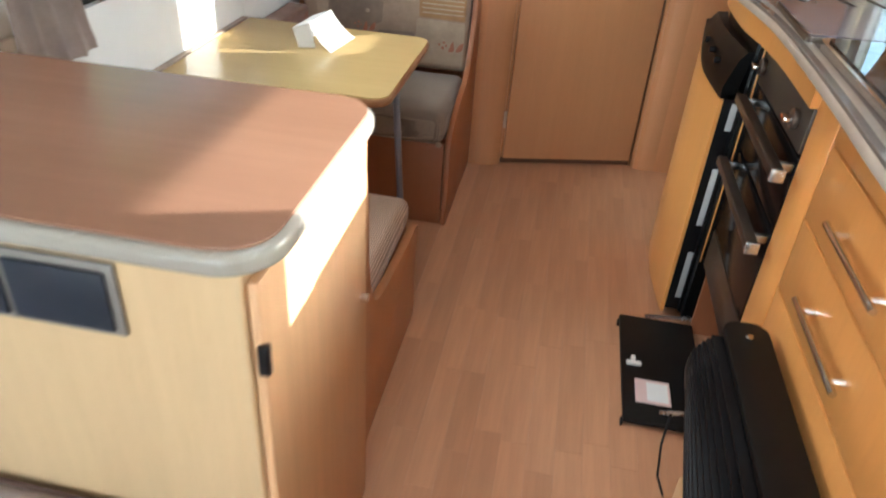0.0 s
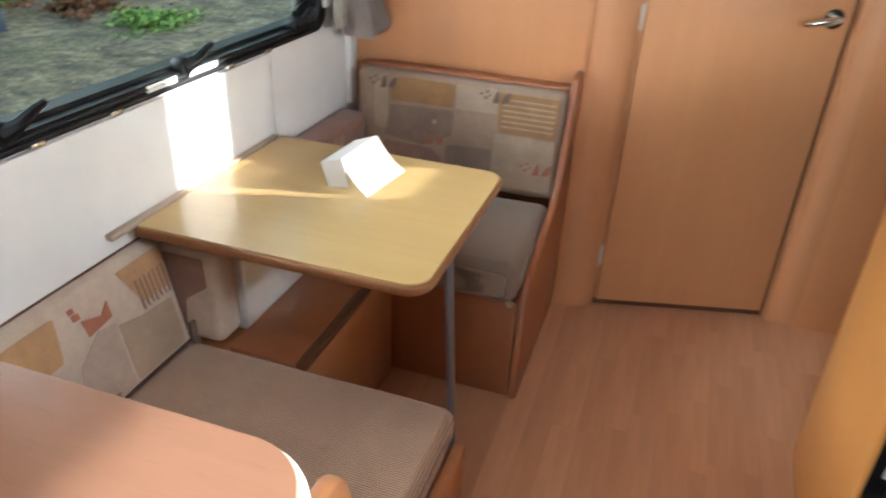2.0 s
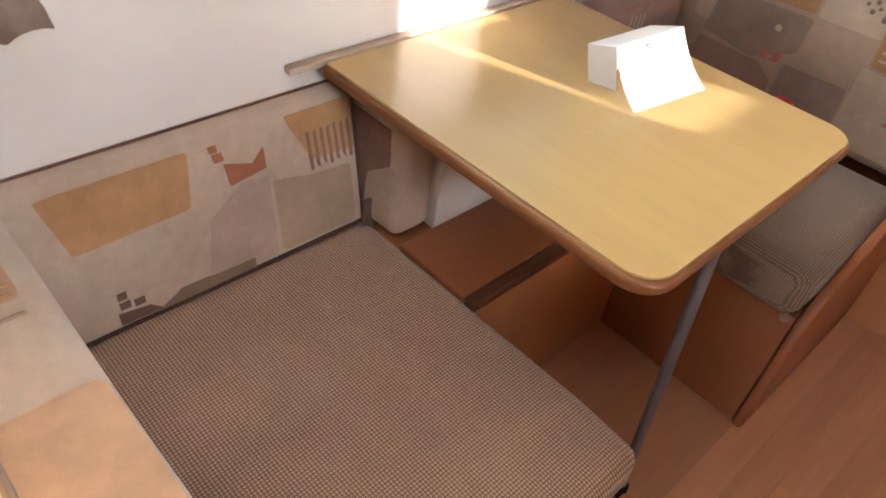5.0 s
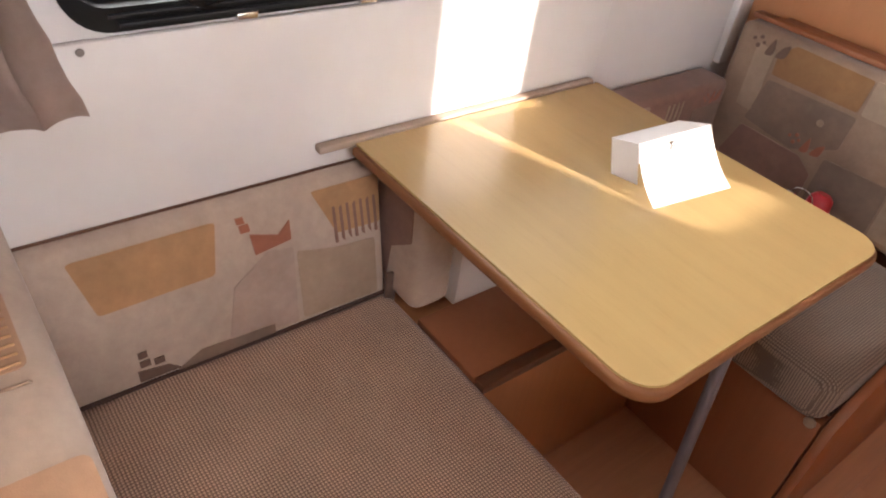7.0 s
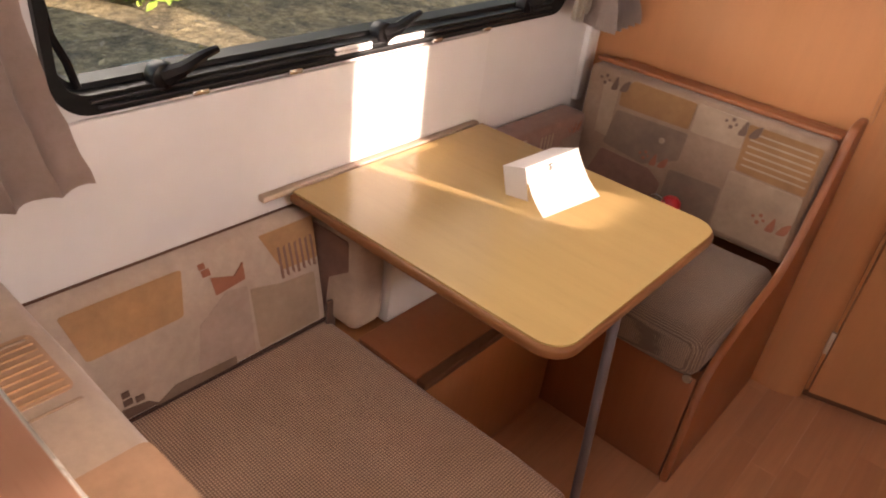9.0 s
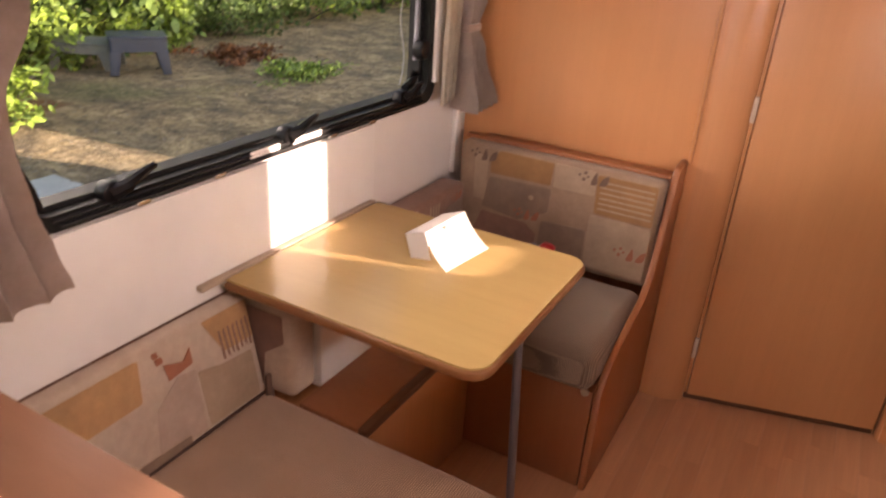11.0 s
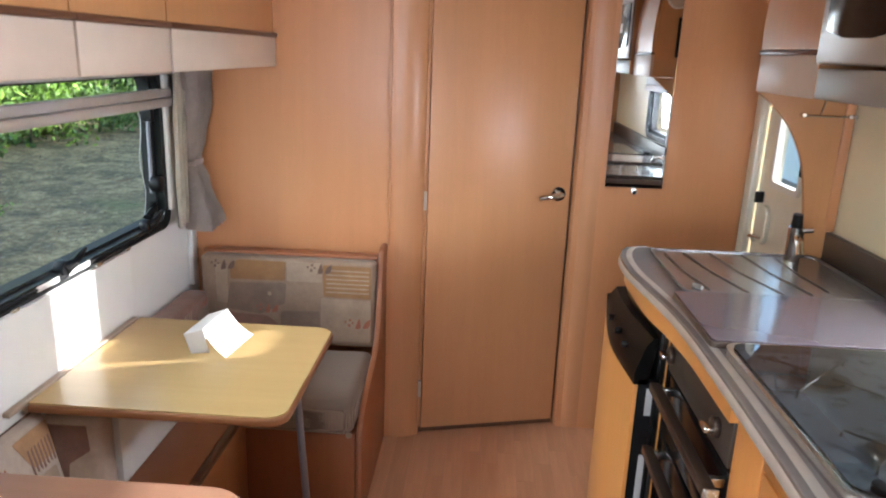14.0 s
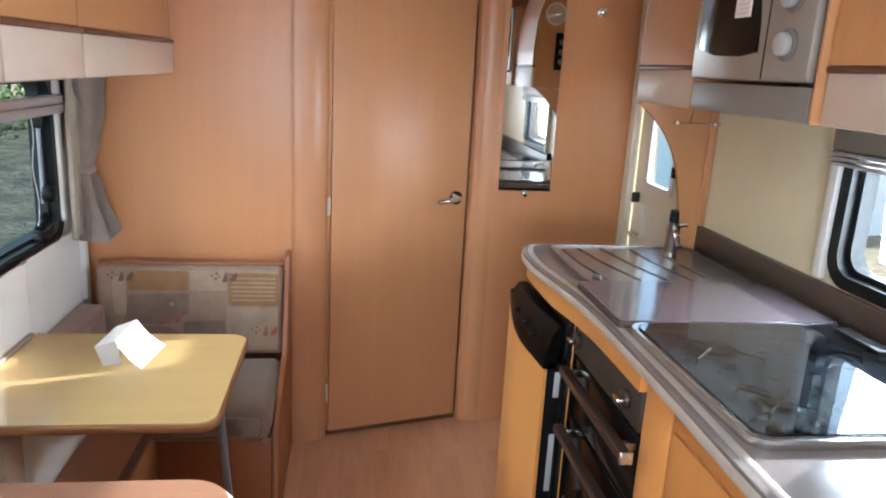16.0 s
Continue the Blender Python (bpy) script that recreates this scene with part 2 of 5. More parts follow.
M_CARPET = cloth("front_seat_cloth", (0.34, 0.29, 0.29))

# ---- mesh helpers ----
ORIGIN = {}


def at_world(ob, loc):
    ob.location = loc
    ORIGIN[ob] = Vector(loc)
    return ob


def thing(name, loc, label, category, group="", kind=""):
    ob = at_world(new(name), loc)
    ob.empty_display_size = 0.05
    return tagged(ob, label, category, group, kind)


def mesh_of(name, bm, mat, smooth=False):
    me = bpy.data.meshes.new(name)
    bm.normal_update()
    bm.to_mesh(me)
    bm.free()
    me.materials.append(mat)
    if smooth:
        for f in me.polygons:
            f.use_smooth = True
        me.set_sharp_from_angle(angle=radians(40))
    return me


def part(name, bm, mat, parent, label="", smooth=True):
    """Links a bmesh, built in the world's metres, as one mesh under a thing or a part."""
    org = ORIGIN[parent]
    bmesh.ops.translate(bm, verts=bm.verts, vec=-org)
    ob = new(name, mesh_of(name, bm, mat, smooth))
    ob.parent = parent
    ORIGIN[ob] = org
    return tagged(ob, label)


def solid(name, bm, mat, label, category, kind="", group="", loc=None, smooth=True):
    """One mesh that is a thing by itself."""
    loc = Vector(loc) if loc else Vector((0, 0, 0))
    bmesh.ops.translate(bm, verts=bm.verts, vec=-loc)
    ob = at_world(new(name, mesh_of(name, bm, mat, smooth)), loc)
    return tagged(ob, label, category, group, kind)


def box(x0, x1, y0, y1, z0, z1, r=0.0, seg=2, bm=None):
    own = bmesh.new()
    bmesh.ops.create_cube(own, size=1.0)
    bmesh.ops.scale(own, verts=own.verts, vec=(x1 - x0, y1 - y0, z1 - z0))
    bmesh.ops.translate(own, verts=own.verts, vec=((x0 + x1) / 2, (y0 + y1) / 2, (z0 + z1) / 2))
    if r:
        bmesh.ops.bevel(own, geom=own.edges[:], offset=r, segments=seg, profile=0.5, affect="EDGES")
    return join(bm, own)


def join(bm, own):
    if bm is None:
        return own
    tmp = bpy.data.meshes.new("tmp")
    own.to_mesh(tmp)
    own.free()
    bm.from_mesh(tmp)
    bpy.data.meshes.remove(tmp)
    return bm


AX = {"x": (1, 2, 0), "y": (0, 2, 1), "z": (0, 1, 2)}


def prism(poly, axis, a, b, r=0.0, seg=2, bm=None):
    """A polygon drawn across an axis (its two other coordinates in order), drawn out from a to b."""
    own = bmesh.new()
    i, j, k = AX[axis]
    rings = []
    for d in (a, b):
        ring = []
        for u, v in poly:
            p = [0, 0, 0]
            p[i], p[j], p[k] = u, v, d
            ring.append(own.verts.new(p))
        rings.append(ring)
    n = len(poly)
    own.faces.new(rings[0])
    own.faces.new(rings[1][::-1])
    for q in range(n):
        own.faces.new((rings[0][q], rings[1][q], rings[1][(q + 1) % n], rings[0][(q + 1) % n]))
    bmesh.ops.recalc_face_normals(own, faces=own.faces[:])
    if r:
        caps = [e for e in own.edges if (e.verts[0].co[k] == e.verts[1].co[k])]
        bmesh.ops.bevel(own, geom=caps, offset=r, segments=seg, profile=0.5, affect="EDGES")
    return join(bm, own)


def round_rect(u0, u1, v0, v1, r, n=6, corners=(1, 1, 1, 1)):
    """Counter-clockwise from the corner (u1, v0)."""
    pts = []
    for (cu, cv, a0), on in zip(((u1 - r, v0 + r, -90), (u1 - r, v1 - r, 0), (u0 + r, v1 - r, 90), (u0 + r, v0 + r, 180)), corners):
        if not on:
            pts.append((cu + (r if a0 in (-90, 0) else -r), cv + (r if a0 in (0, 90) else -r)))
            continue
        for q in range(n + 1):
            t = radians(a0 + 90 * q / n)
            pts.append((cu + r * math.cos(t), cv + r * math.sin(t)))
    return pts


def frame_ring(outer, inner, axis, a, b, bm=None):
    """A flat ring between two outlines with equally many points, drawn out from a to b."""
    own = bmesh.new()
    i, j, k = AX[axis]
    loops = []
    for poly in (outer, inner):
        for d in (a, b):
            ring = []
            for u, v in poly:
                p = [0, 0, 0]
                p[i], p[j], p[k] = u, v, d
                ring.append(own.verts.new(p))
            loops.append(ring)
    oa, ob_, ia, ib = loops
    n = len(outer)
    for q in range(n):
        w = (q + 1) % n
        own.faces.new((oa[q], oa[w], ob_[w], ob_[q]))
        own.faces.new((ia[q], ib[q], ib[w], ia[w]))
        own.faces.new((oa[q], ia[q], ia[w], oa[w]))
        own.faces.new((ob_[q], ob_[w], ib[w], ib[q]))
    bmesh.ops.recalc_face_normals(own, faces=own.faces[:])
    return join(bm, own)


def tube(points, r, n=10, bm=None):
    """A round bar along points."""
    own = bmesh.new()
    pts = [Vector(p) for p in points]
    rings = []
    for q, p in enumerate(pts):
        d = (pts[min(q + 1, len(pts) - 1)] - pts[max(q - 1, 0)]).normalized()
        side = d.cross(Vector((0, 0, 1)) if abs(d.z) < 0.9 else Vector((1, 0, 0))).normalized()
        up = side.cross(d)
        rr = r[q] if isinstance(r, (list, tuple)) else r
        rings.append([own.verts.new(p + side * (rr * math.cos(2 * math.pi * w / n)) + up * (rr * math.sin(2 * math.pi * w / n))) for w in range(n)])
    for a, b in zip(rings, rings[1:]):
        for w in range(n):
            own.faces.new((a[w], a[(w + 1) % n], b[(w + 1) % n], b[w]))
    own.faces.new(rings[0][::-1])
    own.faces.new(rings[-1])
    bmesh.ops.recalc_face_normals(own, faces=own.faces[:])
    return join(bm, own)


def disc(c, axis, r, h, n=24, bevel=0.0, bm=None):
    """A round knob or plate with its base at c, standing along an axis."""
    i, j, k = AX[axis]
    poly = [(c[i] + r * math.cos(2 * math.pi * q / n), c[j] + r * math.sin(2 * math.pi * q / n)) for q in range(n)]
    return prism(poly, axis, c[k], c[k] + h, bevel, 2, bm)


def spline(pts, n=8):
    """Catmull-Rom through 2-D points."""
    out = []
    P = [pts[0], *pts, pts[-1]]
    for q in range(1, len(P) - 2):
        p0, p1, p2, p3 = (Vector((*v, 0)) for v in P[q - 1:q + 3])
        for w in range(n):
            t = w / n
            v = 0.5 * ((2 * p1) + (p2 - p0) * t + (2 * p0 - 5 * p1 + 4 * p2 - p3) * t * t + (3 * p1 - p0 - 3 * p2 + p3) * t ** 3)
            out.append((v.x, v.y))
    out.append(tuple(pts[-1]))
    return out


def cushion(x0, x1, y0, y1, z0, z1, r=0.03, sag=0.006):
    """A soft block: rounded, slightly domed and uneven."""
    bm = box(x0, x1, y0, y1, z0, z1, r, 4)
    bmesh.ops.subdivide_edges(bm, edges=[e for e in bm.edges if e.calc_length() > 0.12], cuts=5, use_grid_fill=True)
    c = Vector(((x0 + x1) / 2, (y0 + y1) / 2, (z0 + z1) / 2))
    h = Vector(((x1 - x0) / 2, (y1 - y0) / 2, (z1 - z0) / 2))
    for v in bm.verts:
        d = v.co - c
        u = [min(1, abs(d[i]) / h[i]) for i in range(3)]
        for i in range(3):
            j, k = (i + 1) % 3, (i + 2) % 3
            if u[i] > 0.98:
                v.co[i] += math.copysign(sag * (1 - u[j] ** 4) * (1 - u[k] ** 4), d[i])
        v.co += Vector(noise.noise_vector(v.co * 9)) * 0.0025
    return bm


# ---- structure ----
T = 0.03
# BACK is lengthened, unseen, so the caravan's shadow covers the near garden
FAR, NEAR, BACK = 0.05, -4.55, 2.5
RIGHT, TOP = 2.05, 1.95
WY0, WY1, WZ0, WZ1 = -1.405, -0.19, 0.905, 1.395

bm = box(-T, 0, NEAR, WY0, -0.04, TOP)
box(-T, 0, WY1, BACK, -0.04, TOP, bm=bm)
box(-T, 0, WY0, WY1, -0.04, WZ0, bm=bm)
box(-T, 0, WY0, WY1, WZ1, TOP, bm=bm)
wall_west = solid("wall_west", bm, M_WHITE, "white board side wall with a long window", "wall", "structure", smooth=False)

KY0, KY1, KZ0, KZ1 = -1.61, -1.06, 1.036, 1.39
DY0, DY1, DZ0, DZ1 = -0.179, 0.03, 1.085, 1.47
bm = box(RIGHT, RIGHT + T, NEAR, KY0, -0.04, TOP)
box(RIGHT, RIGHT + T, KY1, -0.41, -0.04, TOP, bm=bm)
box(RIGHT, RIGHT + T, KY0, KY1, -0.04, KZ0, bm=bm)
box(RIGHT, RIGHT + T, KY0, KY1, KZ1, TOP, bm=bm)
box(RIGHT, RIGHT + T, 0.16, BACK, -0.04, TOP, bm=bm)
box(RIGHT, RIGHT + T, -0.41, 0.16, 1.8, TOP, bm=bm)
wall_east = solid("wall_east", bm, M_CREAM, "cream board side wall above the kitchen", "wall", "structure", smooth=False)

bm = box(0, 0.74, FAR, FAR + T, 0, TOP)
wall_north = solid("wall_north", bm, M_WALLWOOD, "smooth orange beech panel wall behind the dinette", "wall", "structure", smooth=False)
bm = box(1.405, RIGHT, 0.215, 0.245, 0, TOP)
wall_north_side = solid("wall_north_side", bm, M_WALLWOOD, "orange beech panel wall carrying a mirror", "wall", "structure", smooth=False)
# wall over the washroom door
DA, DB = Vector((0.845, 0.094, 0)), Vector((1.388, 0.24, 0))
along = (DB - DA).normalized()
across = Vector((along.y, -along.x, 0))


def slanted(u0, u1, d0, d1, z0, z1, r=0.0, bm=None):
    """A box in the slanted door wall: u along it, d towards the aisle."""
    own = box(u0, u1, d0, d1, z0, z1, r)
    own.transform(Matrix(((along.x, across.x, 0, DA.x), (along.y, across.y, 0, DA.y), (0, 0, 1, 0), (0, 0, 0, 1))))
    bmesh.ops.recalc_face_normals(own, faces=own.faces[:])
    return join(bm, own)


WID = (DB - DA).length
bm = slanted(-0.01, WID + 0.01, -0.05, -0.022, 0, TOP)
solid("wall_north_mid", bm, M_WALLWOOD, "beech panel around the slanted washroom door", "wall", "structure", smooth=False)
# rounded posts beside the door
arc = [(0.74, 0.0485), (0.77, 0.0495), (0.80, 0.057), (0.825, 0.070), (0.84, 0.083), (0.842, 0.09), (0.84, 0.13), (0.74, 0.13)]
solid("door_post", prism(arc, "z", 0, TOP), M_POST, "rounded beech corner post beside the washroom door", "trim", "structure")
arc = [(1.392, 0.238), (1.40, 0.228), (1.42, 0.216), (1.445, 0.209), (1.47, 0.209), (1.49, 0.2135), (1.49, 0.25), (1.392, 0.25)]
solid("door_post", prism(arc, "z", 0, TOP), M_POST, "rounded beech post between door and mirror", "trim", "structure")
solid("trim_strip", box(0.712, 0.722, 0.043, 0.0495, 0.78, TOP, 0.002), M_POST, "thin vertical beech edge strip", "trim", "structure")

solid("wall_south", box(-T, RIGHT + T, NEAR - T, NEAR, -0.04, 0.85), M_WHITE, "pale front end wall below the front window", "wall", "structure", smooth=False)
solid("wall_south_top", box(-T, RIGHT + T, NEAR - T, NEAR, 1.6, TOP), M_WHITE, "pale front end wall above the front window", "wall", "structure", smooth=False)
solid("wall_back", box(-T, RIGHT + T, BACK - 0.03, BACK, -0.04, TOP), M_WHITE, "plain unseen end wall behind the washroom, set back for garden shade", "wall", "structure", smooth=False)

bm = box(-T, RIGHT + T, NEAR - T, BACK, TOP, TOP + T)
solid("ceiling", bm, M_CEIL, "pale caravan ceiling board", "ceiling", "structure", smooth=False)
floor = solid("floor", box(-T, RIGHT + T, NEAR - T, BACK, -0.05, -0.006), M_PLANK, "beech-look strip floor in short staggered planks", "floor", "structure", smooth=False)

# assumed rooflight, built to go with the added ceiling fill lamp
rl = thing("assumed_roof_light", (0.95, -1.75, TOP), "assumed square rooflight with white frame, added for the fill lamp", "rooflight", kind="structure")
part("frame", frame_ring(round_rect(0.70, 1.20, -2.0, -1.5, 0.04), round_rect(0.745, 1.155, -1.955, -1.545, 0.03), "z", TOP - 0.035, TOP - 0.001), M_WHITEPLASTIC, rl)
part("diffuser", prism(round_rect(0.744, 1.156, -1.956, -1.544, 0.03), "z", TOP - 0.012, TOP - 0.006), M_WHITEPLASTIC, rl)

# ---- left window ----
win = thing("window_1", (0, (WY0 + WY1) / 2, WZ0), "long black-framed acrylic caravan window with latches", "window", kind="structure")
n = 8
part("window_frame", frame_ring(round_rect(WY0 - 0.009, WY1 + 0.012, WZ0 - 0.026, WZ1 + 0.012, 0.055, n), round_rect(WY0 + 0.005, WY1 - 0.028, WZ0 + 0.003, WZ1 - 0.02, 0.04, n), "x", -0.035, 0.012), M_WINDOWBLACK, win)
part("inner_seal", frame_ring(round_rect(WY0 + 0.002, WY1 - 0.024, WZ0 + 0.001, WZ1 - 0.018, 0.042, n), round_rect(WY0 + 0.01, WY1 - 0.04, WZ0 + 0.012, WZ1 - 0.03, 0.036, n), "x", -0.05, -0.012), M_RUBBER, win)
pane = part("pane", prism(round_rect(WY0 + 0.003, WY1 - 0.03, WZ0 + 0.002, WZ1 - 0.022, 0.04, n), "x", -0.056, -0.051), M_PANEGREEN, win, smooth=False)
pane.visible_shadow = False
part("rail", box(0.004, 0.02, WY0 + 0.05, WY1 - 0.06, WZ0 - 0.019, WZ0 - 0.013, 0.002), M_RUBBER, win)
part("rail", box(0.004, 0.018, WY0 + 0.04, WY1 - 0.06, WZ0 - 0.008, WZ0 - 0.003, 0.002), M_RUBBER, win)
for y in (-1.2, -1.02, -0.66, -0.5):
    part("clip", box(0.012, 0.022, y - 0.014, y + 0.014, WZ0 - 0.027, WZ0 - 0.018, 0.002), M_ALU, win, "bright metal clip")
# white strips put sun glints on the black sill beside the latch
for y0, y1 in ((-0.93, -0.84), (-0.80, -0.70)):
    part("bright_strip", box(0.012, 0.018, y0, y1, WZ0 - 0.013, WZ0 + 0.001, 0.003), M_WHITEPLASTIC, win, "white strip standing for a sun glint on the frame")


def latch(y, z, upright=False):
    """A black turning latch: round base, hub and lever."""
    lt = part("latch", disc((-0.012, y, z), "x", 0.022, 0.03, 18, 0.006), M_BLACK, win)
    if upright:
        lv = tube([(0.012, y, z), (0.022, y, z + 0.03), (0.02, y + 0.004, z + 0.07)], [0.014, 0.011, 0.007], 8)
    else:
        lv = tube([(0.012, y, z), (0.026, y + 0.02, z + 0.012), (0.022, y + 0.06, z + 0.026), (0.018, y + 0.085, z + 0.03)], [0.016, 0.012, 0.008, 0.006], 8)
    part("lever", lv, M_BLACK, lt)


for y in (-1.252, -0.804, -0.345):
    latch(y, 0.914)
stay = part("stay", tube([(-0.018, -0.245, 1.0), (-0.018, -0.24, 1.12), (-0.018, -0.238, 1.3)], 0.006, 10), M_GREYLEG, win, "aluminium window stay")
part("stay_arm", tube([(0.0, -1.373, 0.918), (0.0, -1.381, 0.955), (-0.006, -1.393, 0.99), (-0.012, -1.396, 1.05)], 0.006, 8), M_BLACK, win, "black window stay arm")
part("stay_knob", disc((-0.015, -0.245, 1.03), "x", 0.026, 0.035, 16, 0.006), M_BLACK, stay)
part("stay_bracket", tube([(-0.012, -0.25, 0.97), (-0.012, -0.262, 0.945), (-0.012, -0.3, 0.93)], 0.013, 8), M_BLACK, stay)
part("stay_end", box(-0.03, 0.0, -0.252, -0.225, 1.23, 1.27, 0.004), M_BLACK, stay)
part("pull_cord", tube([(0.012, -0.36 + 0.012 * math.sin(q * 1.1), 1.28 - 0.036 * q) for q in range(10)], 0.0012, 5), M_GASKET, win, "thin white cord")

# blind across the window's head
blind = thing("window_blind", (0.03, -0.82, 1.3), "grey roller blind bar across the window head", "blind", kind="structure")
part("blind_bar", box(0.012, 0.04, WY0 - 0.05, WY1 + 0.03, 1.275, 1.302, 0.005), M_BLIND, blind)
part("blind_bar", box(0.008, 0.034, WY0 - 0.05, WY1 + 0.03, 1.304, 1.33, 0.005), M_BLIND, blind)
part("blind_cassette", box(0.004, 0.05, WY0 - 0.05, WY1 + 0.03, 1.375, 1.404, 0.006), M_BLIND, blind)
part("blind_track", box(0.004, 0.022, WY1 - 0.005, WY1 + 0.03, 0.935, 1.375, 0.003), M_WHITEPLASTIC, blind, "cream plastic side track")

# stepped white side panel below the window
solid("wall_panel", box(0.0, 0.012, -2.05, -0.475, 0.60, 0.872, 0.004), M_WHITE, "white wall board below the window", "wall panel", "structure")
solid("trim_channel", box(0.0, 0.018, -0.035, 0.0, 0.62, 0.875, 0.003), M_WHITEPLASTIC, "white plastic corner channel", "trim", "structure")
screw = solid("screw_cap", disc((0.012, -1.401, 0.862), "x", 0.005, 0.003, 12, 0.001), M_GREYBASE, "small grey screw cap on the wall board", "screw cap")
solid("trim_channel", box(0.0125, 0.016, -1.62, -1.0, 0.6205, 0.6245, 0.001), M_TRIM_DARK, "thin dark edge strip over the side cushion", "trim", "structure")


# ---- curtains ----
def curtain(y_of, z0, z1, folds, depth, base_x, seed):
    """A gathered cloth sheet; y_of(s) gives its two edges and depth(s) its fold depth at a height from 0 (hem) to 1."""
    rnd = random.Random(seed)
    own = bmesh.new()
    nu, nv = folds * 8, 26
    ph = [rnd.uniform(-0.5, 0.5) for _ in range(folds + 1)]
    rows = []
    for j in range(nv + 1):
        s = j / nv
        a, b = y_of(s)
        deep = depth(s)
        row = []
        for i in range(nu + 1):
            u = i / nu
            w = math.sin(u * folds * 2 * math.pi + ph[int(u * folds)] * 0.6 + 0.7 * math.sin(3 * s))
            x = base_x + deep * (0.5 + 0.5 * w) + 0.004 * noise.noise(Vector((u * 6, s * 5, seed)))
            row.append(own.verts.new((x, a + (b - a) * u + 0.006 * math.cos(u * folds * 2 * math.pi), z0 + (z1 - z0) * s + 0.012 * u * (1 - s))))
        rows.append(row)
    for p, q in zip(rows, rows[1:]):
        for i in range(nu):
            own.faces.new((p[i], p[i + 1], q[i + 1], q[i]))
    bmesh.ops.solidify(own, geom=own.faces[:], thickness=0.002)
    return own


def lerp_table(s, tab):
    for (s0, v0), (s1, v1) in zip(tab, tab[1:]):
        if s <= s1:
            t = (s - s0) / (s1 - s0)
            t = t * t * (3 - 2 * t)
            return v0 + (v1 - v0) * t
    return tab[-1][1]


cur = thing("curtain", (0.14, -1.54, 0.84), "mauve taupe curtain tied back beside the window", "curtain", "window curtains")
part("cloth", curtain(lambda s: (-1.645, lerp_table(s, [(0, -1.436), (0.12, -1.454), (0.24, -1.47), (0.4, -1.482), (0.5, -1.48), (0.7, -1.43), (1, -1.37)])), 0.842, 1.404, 4, lambda s: 0.013 + 0.004 * math.cos(6 * s), 0.14, 1), M_CURTAIN, cur)
part("tie_band", box(0.135, 0.16, -1.64, -1.486, 1.105, 1.13, 0.01), M_CURTAIN, cur)
cur = thing("curtain", (0.06, -0.1, 0.85), "mauve and cream curtain tied back in the corner", "curtain", "window curtains")
part("lining", curtain(lambda s: (lerp_table(s, [(0, -0.205), (0.5, -0.195), (1, -0.185)]), lerp_table(s, [(0, -0.125), (0.5, -0.12), (1, -0.09)])), 0.872, 1.40, 3, lambda s: 0.018, 0.04, 2), M_CURTAIN2, cur, "cream striped curtain edge")
part("cloth", curtain(lambda s: (lerp_table(s, [(0, -0.125), (0.3, -0.10), (0.42, -0.085), (0.6, -0.105), (1, -0.14)]), lerp_table(s, [(0, 0.038), (0.3, 0.0), (0.42, -0.015), (0.6, 0.01), (1, 0.036)])), 0.845, 1.40, 5, lambda s: lerp_table(s, [(0, 0.105), (0.3, 0.062), (0.42, 0.04), (0.55, 0.055), (0.8, 0.08), (1, 0.085)]), 0.024, 3), M_CURTAIN_LIT, cur)
part("tie_band", box(0.02, 0.07, -0.09, -0.01, 1.066, 1.09, 0.01), M_CURTAIN, cur)


# ---- left overhead lockers ----
edges = [0.048, -0.80, -1.195, -1.62, -2.05, -2.5]
for y1, y0 in zip(edges, edges[1:]):
    lk = thing("overhead_locker", (0.16, (y0 + y1) / 2, 1.406), "beech overhead locker with a pale lower strip", "locker", "left overhead lockers")
    prof = [(0.0, 1.406), (0.307, 1.406), (0.307, 1.56), (0.30, 1.68), (0.27, 1.80), (0.22, 1.90), (0.19, 1.948), (0.0, 1.948)]
    part("body", prism(prof, "y", y0 + 0.003, y1 - 0.001), M_LOCKER, lk, smooth=False)
    part("lower_strip", box(0.307, 0.319, y0 + 0.005, y1 - 0.004, 1.406, 1.503, 0.003), M_PINK, lk, "pale pinkish front strip")
    part("dark_trim", box(0.305, 0.324, y0, y1, 1.503, 1.517, 0.004), M_TRIM_DARK, lk, "dark brown finger-pull trim")
    o = spline([(0.309, 1.518), (0.309, 1.6), (0.303, 1.69), (0.274, 1.81), (0.224, 1.91), (0.196, 1.947)], 4)
    part("door", prism(o + [(u - 0.012, v) for u, v in o[::-1]], "y", y0 + 0.004, y1 - 0.002), M_LOCKER, lk)

# ---- washroom door ----
wd = thing("door_1", (DA.x, DA.y, 0), "closed beech washroom door with chrome lever", "door", kind="structure")
part("door_leaf", slanted(0.007, WID - 0.007, -0.016, 0.012, 0.027, TOP - 0.02, 0.003), M_DOORWOOD, wd)
# dark colour here paints the shadow line below the door leaf
part("threshold", slanted(0.0, WID, -0.02, -0.006, 0, 0.026, 0.002), M_TRIM_DARK, wd, "dark strip painting the shade in the gap under the door")
part("edge_strip", slanted(-0.004, 0.004, -0.012, 0.008, 0.03, TOP - 0.02, 0.001), M_POST, wd)
# dark strip filling the door's side gap in place of its shade
part("dark_gap", slanted(WID - 0.006, WID - 0.001, -0.02, 0.004, 0.03, TOP - 0.02), M_TRIM_DARK, wd)
for z in (0.95, 0.2, 1.75):
    part("hinge", slanted(-0.008, 0.004, 0.004, 0.018, z - 0.035, z + 0.035, 0.003), M_PINK, wd, "pale hinge knuckle")


def door_pt(u, d, z):
    p = DA + along * u + across * d
    return (p.x, p.y, z)


HU = WID - 0.055
